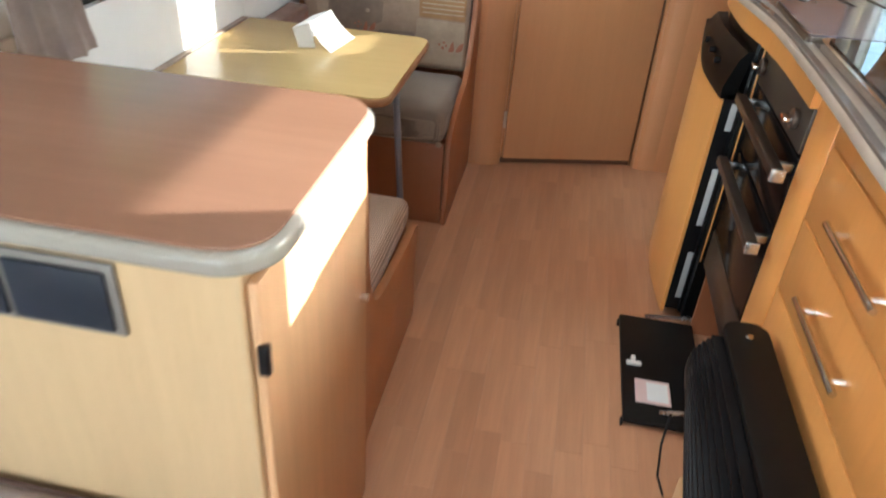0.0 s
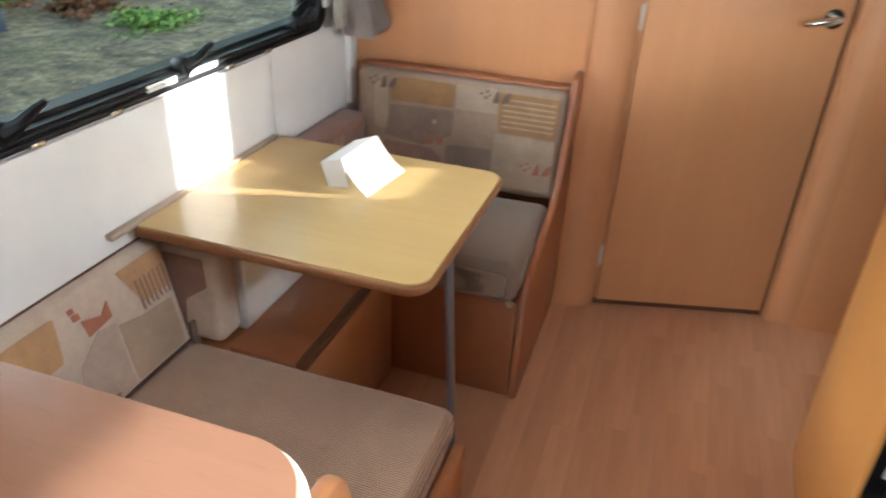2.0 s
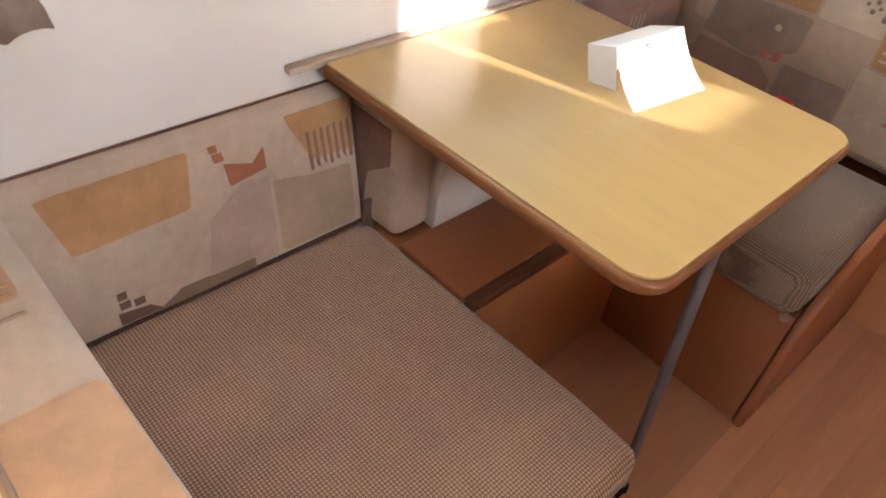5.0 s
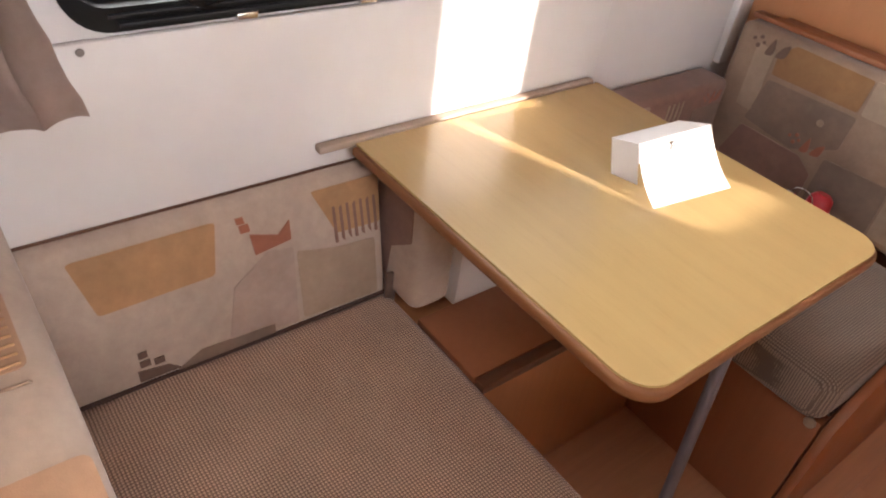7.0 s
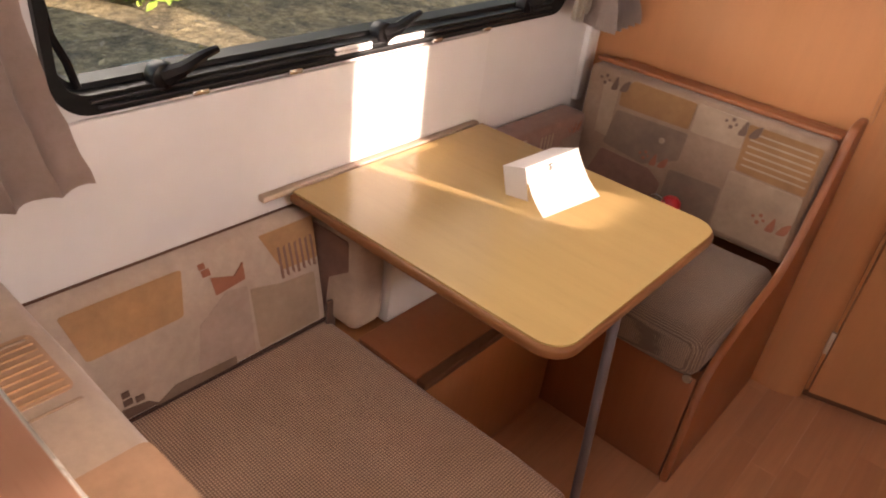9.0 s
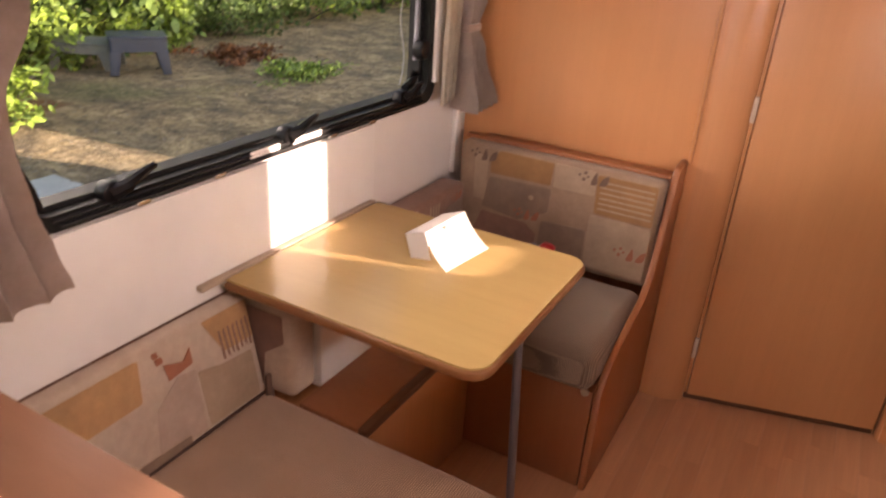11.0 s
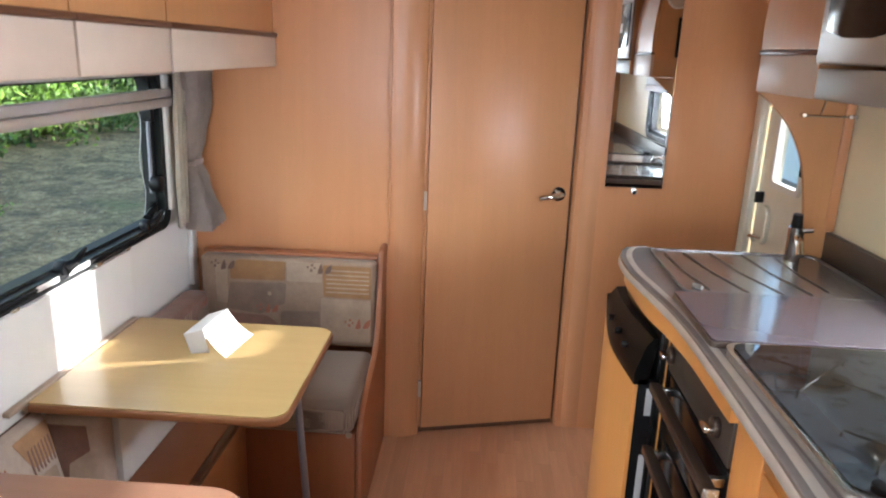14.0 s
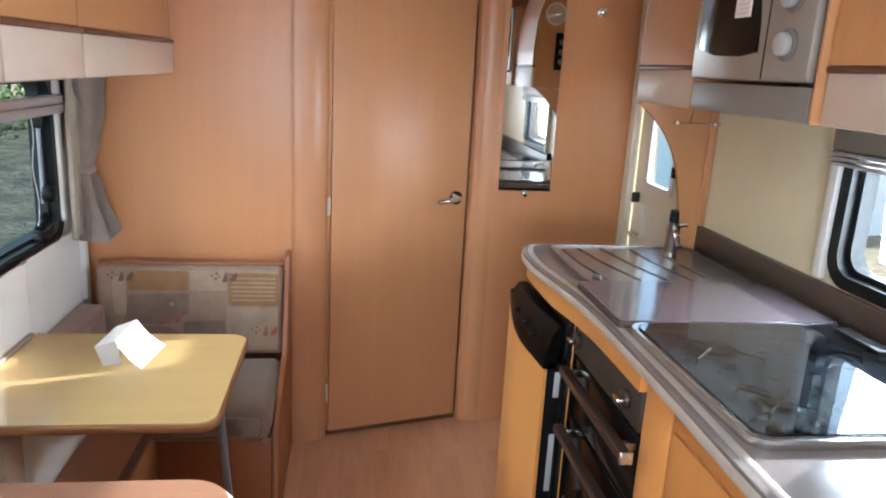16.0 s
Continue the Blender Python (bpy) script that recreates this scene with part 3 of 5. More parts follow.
hd = part("door_handle", tube([door_pt(HU, 0.012, 0.975), door_pt(HU, 0.02, 0.975)], 0.027, 24), M_CHROME, wd, "chrome lever handle")
part("lever", tube([door_pt(HU, 0.02, 0.975), door_pt(HU, 0.05, 0.977), door_pt(HU - 0.03, 0.056, 0.972), door_pt(HU - 0.085, 0.05, 0.962)], [0.011, 0.011, 0.011, 0.007], 10), M_CHROME, hd)

# ---- mirror wall ----
mr = thing("wall_mirror", (1.61, 0.2, 1.01), "tall narrow frameless mirror screwed to the beech wall", "mirror")
part("mirror_glass", box(1.508, 1.722, 0.208, 0.213, 1.012, 1.90, 0.001), M_MIRROR, mr, smooth=False)
part("knob", disc((1.617, 0.214, 1.0), "y", 0.013, -0.022, 16, 0.004), M_CHROME, mr, "small chrome fixing knob")
hk = thing("wall_hook", (1.865, 0.215, 1.71), "small chrome round coat hook on the beech wall", "hook")
part("plate", disc((1.865, 0.215, 1.71), "y", 0.02, -0.006, 20, 0.002), M_CHROME, hk)
part("stem", disc((1.865, 0.209, 1.71), "y", 0.011, -0.03, 16, 0.004), M_CHROME, hk)

# ---- entry door in the east wall ----
ed = thing("door_2", (RIGHT, -0.1, 0), "cream plastic entry door with a small window", "door", kind="structure")
bm = box(RIGHT + 0.002, RIGHT + 0.028, -0.40, DY0, 0, 1.79)
box(RIGHT + 0.002, RIGHT + 0.028, DY1, 0.15, 0, 1.79, bm=bm)
box(RIGHT + 0.002, RIGHT + 0.028, DY0, DY1, 0, DZ0, bm=bm)
box(RIGHT + 0.002, RIGHT + 0.028, DY0, DY1, DZ1, 1.79, bm=bm)
part("door_leaf", bm, M_DOORWHITE, ed, smooth=False)
part("window_frame", frame_ring(round_rect(DY0 - 0.016, DY1 + 0.016, DZ0 - 0.016, DZ1 + 0.016, 0.03), round_rect(DY0 + 0.004, DY1 - 0.004, DZ0 + 0.004, DZ1 - 0.004, 0.02), "x", RIGHT - 0.008, RIGHT + 0.012), M_WHITEPLASTIC, ed)
p_ = part("pane", box(RIGHT + 0.014, RIGHT + 0.018, DY0 + 0.002, DY1 - 0.002, DZ0 + 0.002, DZ1 - 0.002), M_PANE, ed, smooth=False)
p_.visible_shadow = False
part("lock_plate", prism(round_rect(0.005, 0.09, 0.86, 1.0, 0.04), "x", RIGHT - 0.016, RIGHT + 0.004, 0.006), M_DOORWHITE, ed, "moulded oval lock plate")
part("catch", box(RIGHT - 0.03, RIGHT, 0.085, 0.1, 1.0, 1.04, 0.004), M_BLACK, ed, "black catch")
part("pull", tube([(RIGHT - 0.012, 0.09, 0.86), (RIGHT - 0.035, 0.08, 0.88), (RIGHT - 0.035, 0.05, 0.89), (RIGHT - 0.012, 0.03, 0.885)], 0.006, 8), M_CHROME, ed)
part("latch", box(RIGHT - 0.02, RIGHT, -0.22, -0.195, 1.14, 1.18, 0.005), M_BLACK, ed, "black window latch")
part("door_frame", box(RIGHT - 0.03, RIGHT - 0.001, 0.152, 0.212, 0, 1.85, 0.006), M_DOORWHITE, ed, "cream moulded door frame")
part("door_frame", box(RIGHT - 0.02, RIGHT - 0.001, -0.40, 0.15, 1.795, 1.85, 0.006), M_DOORWHITE, ed)

# ---- dinette: near bench ----
b1 = thing("dinette_bench", (0.4, -1.25, 0), "beech dinette bench with woven seat and patchwork cushions", "bench", "dinette benches")
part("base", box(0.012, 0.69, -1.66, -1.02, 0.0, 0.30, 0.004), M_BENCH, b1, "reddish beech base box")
curve = spline([(-1.66, 0.735), (-1.58, 0.745), (-1.53, 0.735), (-1.505, 0.66), (-1.50, 0.52), (-1.47, 0.40), (-1.40, 0.345), (-1.2, 0.318), (-1.012, 0.31)], 5)
part("end_panel", prism(curve + [(-1.012, 0.0), (-1.66, 0.0)], "x", 0.692, 0.716, 0.006), M_CABDOOR, b1, "curved beech end panel")
seat1 = thing("seat_cushion", (0.4, -1.25, 0.30), "brown-grey woven seat cushion on the beech bench", "cushion", "seat cushions")
part("cover", cushion(0.07, 0.688, -1.52, -0.985, 0.302, 0.378, 0.025, 0.004), M_SEAT, seat1)
for x, y in ((0.24, -1.34), (0.24, -1.17), (0.5, -1.34), (0.5, -1.17)):
    part("button", disc((x, y, 0.379), "z", 0.016, 0.004, 16, 0.002), M_SEAT, seat1)
part("strap", box(0.092, 0.10, -1.005, -0.982, 0.34, 0.43, 0.003), M_F_DARK, seat1, "small dark hinge strap")


def patch(u0, u1, v0, v1, axis, d, mat, parent, r=0.006, t=0.0018):
    """A sewn or printed patch of cloth, hardly proud of its cushion."""
    poly = round_rect(u0, u1, v0, v1, r, 3)
    return part("fabric_patch", prism(poly, axis, d, d + t), mat, parent)


sc = thing("side_cushion", (0.05, -1.25, 0.37), "patchwork side cushion leaning on the wall above the seat", "cushion", "side cushions")


def lean(bm):
    """Lays a flat print, drawn about x = 0, on the leaning face of the side cushion."""
    for v_ in bm.verts:
        v_.co.x += 0.0885 - 0.2 * (v_.co.z - 0.385)
    return bm


def lean_patch(poly, mat, name="fabric_patch", t=0.0015):
    return part(name, lean(prism(poly, "x", 0.0, t)), mat, sc)


part("cover", prism([(0.013, 0.379), (0.08, 0.379), (0.0885, 0.387), (0.043, 0.612), (0.034, 0.62), (0.013, 0.62)], "y", -1.62, -1.0, 0.004), M_SIDEF, sc)
part("piping", tube([(0.0895, -1.52, 0.383), (0.0895, -1.3, 0.382), (0.0895, -1.0, 0.383)], 0.0035, 6), M_PIPING, sc)
def soft_poly(pts, n=3, k=0.14):
    """Rounds the corners of a printed patch."""
    out = []
    m_ = len(pts)
    for q in range(m_):
        a, b, c = (Vector((*pts[(q + d) % m_], 0)) for d in (-1, 0, 1))
        p0, p2 = b.lerp(a, k * 0.4), b.lerp(c, k * 0.4)
        for w in range(n + 1):
            t = w / n
            v = p0.lerp(b, t).lerp(b.lerp(p2, t), t)
            out.append((v.x, v.y))
    return out


lean_patch(soft_poly([(-1.455, 0.515), (-1.29, 0.52), (-1.278, 0.602), (-1.478, 0.602)]), M_SIDETAN)
lean_patch(soft_poly([(-1.285, 0.402), (-1.168, 0.39), (-1.163, 0.525), (-1.205, 0.53), (-1.265, 0.49)]), M_SIDEGREY)
lean_patch(soft_poly([(-1.158, 0.392), (-1.015, 0.39), (-1.015, 0.495), (-1.09, 0.50), (-1.158, 0.515)]), M_F_PALE, t=0.0011)
lean_patch(soft_poly([(-1.085, 0.525), (-1.003, 0.522), (-1.003, 0.606), (-1.125, 0.606)]), M_SIDETAN)
for q in range(7):
    lean_patch([(-1.088 + 0.0125 * q, 0.508 + 0.004 * (q % 3)), (-1.083 + 0.0125 * q, 0.508), (-1.086 + 0.0125 * q, 0.572), (-1.091 + 0.0125 * q, 0.572 - 0.005 * (q % 2))], M_ROSE, "stripe", 0.0022)
lean_patch([(-1.37, 0.386), (-1.21, 0.386), (-1.21, 0.402), (-1.33, 0.406)], M_F_GREY, t=0.002)
for poly in ([(-1.225, 0.532), (-1.165, 0.54), (-1.165, 0.572), (-1.185, 0.553), (-1.23, 0.567)], [(-1.243, 0.573), (-1.228, 0.573), (-1.23, 0.585), (-1.245, 0.585)], [(-1.247, 0.588), (-1.235, 0.588), (-1.237, 0.598), (-1.249, 0.598)]):
    lean_patch(poly, M_F_RUST, "printed_motif", 0.0024)
for poly in ([(-1.425, 0.39), (-1.365, 0.39), (-1.38, 0.402), (-1.425, 0.408)], [(-1.42, 0.413), (-1.405, 0.413), (-1.405, 0.423), (-1.42, 0.423)], [(-1.40, 0.41), (-1.385, 0.41), (-1.385, 0.42), (-1.40, 0.42)], [(-1.42, 0.428), (-1.407, 0.428), (-1.407, 0.438), (-1.42, 0.438)]):
    lean_patch(poly, M_F_DARK, "printed_motif", 0.0026)
sc = thing("side_cushion", (0.05, -0.9, 0.37), "grey and brown patchwork side cushion under the table", "cushion", "side cushions")
part("cover", cushion(0.014, 0.162, -0.99, -0.905, 0.376, 0.60, 0.022, 0.0), M_SIDEF, sc)
part("fabric_patch", prism(soft_poly([(0.03, 0.385), (0.075, 0.385), (0.085, 0.48), (0.14, 0.52), (0.135, 0.585), (0.035, 0.585)]), "y", -0.9915, -0.9895), M_ROSE, sc, "brown printed patch")

bc = thing("back_cushion", (0.4, -1.6, 0.38), "cream patchwork back cushion of the near bench", "cushion", "back cushions")
part("cover", cushion(0.015, 0.685, -1.655, -1.53, 0.38, 0.708, 0.028, 0.0), M_NEARLIT, bc)
part("seam", tube([(0.2, -1.535, 0.45), (0.2, -1.54, 0.69), (0.2, -1.565, 0.709), (0.2, -1.63, 0.709)], 0.0025, 6), M_BACKF, bc)
part("piping", tube([(0.03, -1.625, 0.708), (0.35, -1.626, 0.7095), (0.67, -1.625, 0.708)], 0.004, 6), M_BACKF, bc)
part("fabric_patch", prism(round_rect(0.43, 0.66, -1.625, -1.538, 0.01, 3), "z", 0.7078, 0.7094), M_NEARLIT_TAN, bc)
cord = part("fabric_patch", prism(round_rect(0.19, 0.31, -1.625, -1.555, 0.01, 3), "z", 0.7078, 0.7094), M_NEARLIT_TAN, bc)
for q in range(9):
    part("cord_rib", tube([(0.197 + 0.0132 * q, -1.62, 0.7092), (0.198 + 0.0132 * q, -1.56, 0.7092)], 0.0022, 5), M_SIDETAN, cord)
part("seam", tube([(0.33, -1.532, 0.45), (0.33, -1.536, 0.68), (0.33, -1.56, 0.709), (0.33, -1.63, 0.709)], 0.002, 6), M_BACKF, bc)

# ---- dinette: box between the benches ----
bx = thing("wall_box", (0.18, -0.75, 0), "low beech box between the benches under the table", "locker")
part("body", box(0.012, 0.345, -0.983, -0.485, 0.0, 0.357, 0.003), M_CABDOOR, bx)
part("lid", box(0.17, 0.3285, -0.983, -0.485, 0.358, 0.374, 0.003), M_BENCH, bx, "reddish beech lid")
part("dark_edge", box(0.33, 0.352, -0.983, -0.485, 0.355, 0.375, 0.003), M_TRIM_DARK, bx, "dark edge strip")
part("wall_casing", box(0.013, 0.168, -0.90, -0.485, 0.358, 0.63, 0.01), M_WHITE, bx, "white wall casing")

# ---- dinette: far bench ----
b2 = thing("dinette_bench", (0.35, -0.25, 0), "beech dinette bench with curved end panel", "bench", "dinette benches")
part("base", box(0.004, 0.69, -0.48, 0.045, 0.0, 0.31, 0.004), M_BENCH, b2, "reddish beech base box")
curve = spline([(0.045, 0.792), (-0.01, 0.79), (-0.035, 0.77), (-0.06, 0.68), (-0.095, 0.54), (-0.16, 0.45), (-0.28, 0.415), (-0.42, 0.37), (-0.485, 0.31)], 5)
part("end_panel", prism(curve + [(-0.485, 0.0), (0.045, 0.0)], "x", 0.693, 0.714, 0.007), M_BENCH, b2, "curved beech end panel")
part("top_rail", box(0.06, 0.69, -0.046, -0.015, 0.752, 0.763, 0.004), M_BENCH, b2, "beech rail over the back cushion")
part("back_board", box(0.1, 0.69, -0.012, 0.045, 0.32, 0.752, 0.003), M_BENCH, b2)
seat2 = thing("seat_cushion", (0.35, -0.28, 0.312), "taupe woven seat cushion on the far bench", "cushion", "seat cushions")
part("cover", cushion(0.10, 0.686, -0.51, -0.085, 0.313, 0.425, 0.03, 0.006), M_SEAT2, seat2)
part("piping", tube([(0.687, -0.47, 0.33), (0.688, -0.3, 0.335), (0.687, -0.1, 0.34)], 0.004, 6), M_PIPING, seat2)
part("tuft", disc((0.676, -0.502, 0.322), "y", 0.011, -0.01, 10, 0.004), M_F_PALE, seat2, "frayed pale cushion corner")
bk = thing("back_cushion", (0.4, -0.05, 0.43), "patchwork upholstered back cushion with leaf prints", "cushion", "back cushions")
part("cover", cushion(0.062, 0.688, -0.08, -0.014, 0.428, 0.751, 0.018, 0.0), M_BACKF, bk)
Y = -0.0797
for pts, mt in (
    ([(0.118, 0.578), (0.158, 0.575), (0.16, 0.715), (0.115, 0.72)], M_F_PALE),
    ([(0.17, 0.668), (0.366, 0.67), (0.37, 0.74), (0.2, 0.742), (0.168, 0.715)], M_F_TAN),
    ([(0.15, 0.556), (0.275, 0.54), (0.366, 0.585), (0.37, 0.66), (0.168, 0.655)], M_F_GREY),
    ([(0.12, 0.455), (0.335, 0.455), (0.337, 0.507), (0.298, 0.535), (0.15, 0.54)], M_ROSE),
    ([(0.374, 0.668), (0.5, 0.67), (0.498, 0.74), (0.374, 0.742)], M_F_PALE),
    ([(0.505, 0.618), (0.675, 0.615), (0.675, 0.735), (0.503, 0.735)], M_F_TAN),
    ([(0.345, 0.452), (0.49, 0.452), (0.49, 0.56), (0.35, 0.555)], M_F_GREY),
    ([(0.495, 0.45), (0.675, 0.45), (0.675, 0.61), (0.495, 0.612)], M_F_PALE),
):
    part("fabric_patch", prism(soft_poly(pts), "y", Y - 0.0018, Y), mt, bk)
for q in range(6):
    part("stripe", box(0.515, 0.668, Y - 0.0024, Y - 0.0012, 0.634 + q * 0.016, 0.6385 + q * 0.016), M_F_PALE, bk, smooth=False)


def leaf_print(u, v, s, axis, d, parent, mat, sign):
    """A printed sprig: a curled double leaf with loose dots beside it."""
    t = 0.0022 * sign
    left = soft_poly([(u, v), (u + 0.5 * s, v + 0.08 * s), (u + 0.36 * s, v + 0.95 * s), (u + 0.18 * s, v + 0.55 * s)], 4, 0.9)
    right = soft_poly([(u + 0.55 * s, v + 0.05 * s), (u + 1.1 * s, v + 0.15 * s), (u + 1.2 * s, v + 0.9 * s), (u + 0.8 * s, v + 0.6 * s)], 4, 0.9)
    m_ = part("printed_motif", prism(left, axis, d, d + t), mat, parent)
    part("leaf", prism(right, axis, d, d + t), mat, m_)
    for a, b, w in ((-0.42, 0.3, 0.1), (-0.7, 0.55, 0.08), (-0.35, 0.72, 0.09), (-0.16, 0.5, 0.07)):
        part("speck", prism(round_rect(u + (a - w) * s, u + (a + w) * s, v + (b - w) * s, v + (b + w) * s, 0.6 * w * s, 2), axis, d, d + t), mat, m_)


leaf_print(0.482, 0.7, 0.046, "y", Y - 0.0012, bk, M_F_DARK, -1)
leaf_print(0.292, 0.545, 0.042, "y", Y - 0.0012, bk, M_F_RUST, -1)
leaf_print(0.618, 0.5, 0.048, "y", Y - 0.0012, bk, M_F_RUST, -1)
leaf_print(0.135, 0.7, 0.045, "y", Y - 0.0012, bk, M_F_DARK, -1)
part("button", disc((0.31, Y - 0.0018, 0.62), "y", 0.008, -0.004, 12, 0.002), M_F_PALE, bk)
sc = thing("side_cushion", (0.05, -0.2, 0.4), "rose-brown patchwork side cushion leaning on the wall", "cushion", "side cushions")
part("cover", cushion(0.004, 0.09, -0.47, -0.083, 0.40, 0.622, 0.016, 0.0), M_ROSE, sc)
X = 0.0895
patch(-0.462, -0.365, 0.53, 0.612, "x", X, M_F_PALE, sc)
patch(-0.2, -0.1, 0.42, 0.57, "x", X, M_F_GREY, sc)
for q in range(4):
    patch(-0.3 + 0.016 * q, -0.294 + 0.016 * q, 0.545, 0.6, "x", X, M_F_PALE, sc, 0.002)
leaf_print(-0.15, 0.575, 0.034, "x", X, sc, M_F_RUST, 1)

rd = thing("red_pouch", (0.41, -0.16, 0.43), "small red cloth pouch with a thin wire ring on the seat", "pouch")
part("pouch_body", tube([(0.405, -0.15, 0.415), (0.404, -0.148, 0.44), (0.403, -0.144, 0.475), (0.402, -0.14, 0.505), (0.402, -0.138, 0.515)], [0.02, 0.026, 0.027, 0.024, 0.014], 14), M_RED, rd)
part("wire_ring", tube([(0.375 + 0.026 * math.cos(a / 16 * 2 * math.pi), -0.172, 0.497 + 0.024 * math.sin(a / 16 * 2 * math.pi)) for a in range(17)], 0.0014, 6), M_STEEL, rd, "thin bright wire ring")
part("clasp", box(0.342, 0.362, -0.176, -0.166, 0.49, 0.505, 0.003), M_STEEL, rd)

# ---- table ----
tb = thing("dinette_table", (0.33, -0.77, 0), "yellow beech laminate table with brown rounded edge on one leg", "table")
TX0, TX1, TY0, TY1 = 0.034, 0.632, -1.045, -0.482
top = round_rect(TX0, TX1, TY0, TY1, 0.05, 7, (1, 1, 0, 0))
ins = round_rect(TX0 + 0.001, TX1 - 0.006, TY0 + 0.006, TY1 - 0.006, 0.046, 7, (1, 1, 0, 0))
part("tabletop", prism(ins, "z", 0.648, 0.6655), M_TABLE, tb, smooth=False)
part("edge", prism(top, "z", 0.641, 0.662, 0.007, 3), M_TABLE_EDGE, tb, "brown rounded edge moulding")
leg = part("leg", tube([(0.59, -0.79, 0.636), (0.615, -0.80, 0.3), (0.636, -0.808, 0.0)], 0.0095, 14), M_GREYLEG, tb, "grey folding tube leg")
part("foot", tube([(0.6345, -0.8075, 0.03), (0.637, -0.8085, 0.0)], 0.014, 14), M_RUBBER, leg)
part("leg_bracket", box(0.555, 0.605, -0.83, -0.75, 0.622, 0.6365, 0.004), M_GREYLEG, tb)
wr = thing("table_wall_rail", (0.01, -0.8, 0.66), "pale wooden batten carrying the table on the wall", "rail", kind="structure")
part("batten", box(0.0125, 0.03, -1.10, -0.492, 0.656, 0.669, 0.003), M_BATTEN, wr)

# folded paper card on the table
cd = thing("paper_card", (0.35, -0.66, 0.666), "folded white paper tent card standing on the table", "card")
A, B, C, D_ = Vector((0.389, -0.742, 0.667)), Vector((0.41, -0.575, 0.667)), Vector((0.332, -0.56, 0.738)), Vector((0.326, -0.735, 0.742))
E_, F_ = Vector((0.268, -0.722, 0.72)), Vector((0.274, -0.56, 0.716))
G_, H_ = Vector((0.288, -0.726, 0.667)), Vector((0.292, -0.565, 0.667))


def sheet(rows_, thick):
    own = bmesh.new()
    vs = [[own.verts.new(v) for v in r] for r in rows_]
    for a, b in zip(vs, vs[1:]):
        for i in range(len(a) - 1):
            own.faces.new((a[i], a[i + 1], b[i + 1], b[i]))
    bmesh.ops.solidify(own, geom=own.faces[:], thickness=thick)
    return own


face_rows = [[A.lerp(B, u).lerp(D_.lerp(C, u), s) + Vector((0.010 * s * (1 - s) * -4 * 0.35, 0, -0.008 * math.sin(s * math.pi))) for u in (0, 0.33, 0.66, 1)] for s in (0, 0.2, 0.4, 0.6, 0.8, 0.93, 1)]
part("front_leaf", sheet(face_rows, 0.0012), M_PAPER, cd)
part("top_leaf", sheet([[D_.lerp(C, u).lerp(E_.lerp(F_, u), s) for u in (0, 0.5, 1)] for s in (0, 0.3, 0.7, 1)], 0.0012), M_PAPER, cd)
part("back_leaf", sheet([[E_.lerp(F_, u).lerp(G_.lerp(H_, u), s) for u in (0, 0.5, 1)] for s in (0, 0.5, 1)], 0.0012), M_PAPER, cd)
K_ = Vector((0.332, -0.713, 0.667))
part("side_fold", sheet([[D_.lerp(K_, q) for q in (0, 0.35, 0.7, 1)], [E_.lerp(G_, q) for q in (0, 0.35, 0.7, 1)]], 0.001), M_PAPER, cd)
for q, (u, w) in enumerate(((0.44, 0.035), (0.47, 0.028), (0.42, 0.02))):
    a_ = A.lerp(B, u).lerp(D_.lerp(C, u), 0.86 - 0.05 * q) + Vector((0.001, 0, 0.0035))
    part("print_mark", box(a_.x - 0.001, a_.x + 0.001, a_.y - w / 4, a_.y + w / 4, a_.z - 0.002, a_.z + 0.002), M_GASKET, cd, "faint grey printed mark", smooth=False)

# ---- cabinet between dinette and lounge ----
cb = thing("cabinet", (0.38, -1.9, 0), "pale beech cabinet with a rounded rose-beech top", "cabinet")
part("body", box(0.012, 0.744, -2.105, -1.672, 0.0, 0.883, 0.004), M_CAB, cb, smooth=False)
dr = part("door", box(0.745, 0.759, -2.098, -1.676, 0.03, 0.868, 0.004), M_ISLANDDOOR, cb, "beech side door")
part("latch", tube([(0.759, -1.71, 0.572), (0.772, -1.71, 0.572)], 0.008, 12), M_CHROME, dr)
part("hinge", box(0.752, 0.766, -2.104, -2.092, 0.742, 0.785, 0.003), M_BLACK, dr, "black hinge")
part("edge_band", prism(round_rect(0.012, 0.782, -2.125, -1.662, 0.07, 8, (1, 1, 0, 0)), "z", 0.884, 0.912, 0.009, 3), M_EDGEBAND, cb, "grey rounded rubber edging")
part("worktop", prism(round_rect(0.012, 0.772, -2.115, -1.668, 0.062, 8, (1, 1, 0, 0)), "z", 0.9125, 0.9165, 0.001), M_CABTOP, cb, "rose-beech laminate top", smooth=False)
so = part("socket_plate", box(0.36, 0.602, -2.112, -2.1055, 0.772, 0.872, 0.004), M_GREYBASE, cb, "dark grey socket plate")
part("socket_cover", box(0.47, 0.592, -2.118, -2.1125, 0.782, 0.862, 0.003), M_NAVY, so)
part("socket_cover", box(0.37, 0.462, -2.118, -2.1125, 0.782, 0.862, 0.003), M_NAVY, so)
part("socket_ring", disc((0.44, -2.118, 0.83), "y", 0.02, -0.006, 18, 0.002), M_GASKET, so)

# ---- kitchen: worktop ----
FX = 1.515
wt = thing("worktop", (1.75, -1.5, 0.945), "grey-brown laminate kitchen worktop with curved front", "worktop")
front = spline([(1.51, -0.405), (1.472, -0.425), (1.444, -0.52), (1.441, -0.65), (1.456, -0.79), (1.475, -0.95), (1.482, -1.1), (1.482, -1.25), (1.48, -1.4), (1.476, -1.56), (1.47, -1.75), (1.465, -2.2), (1.465, -2.62)], 6)
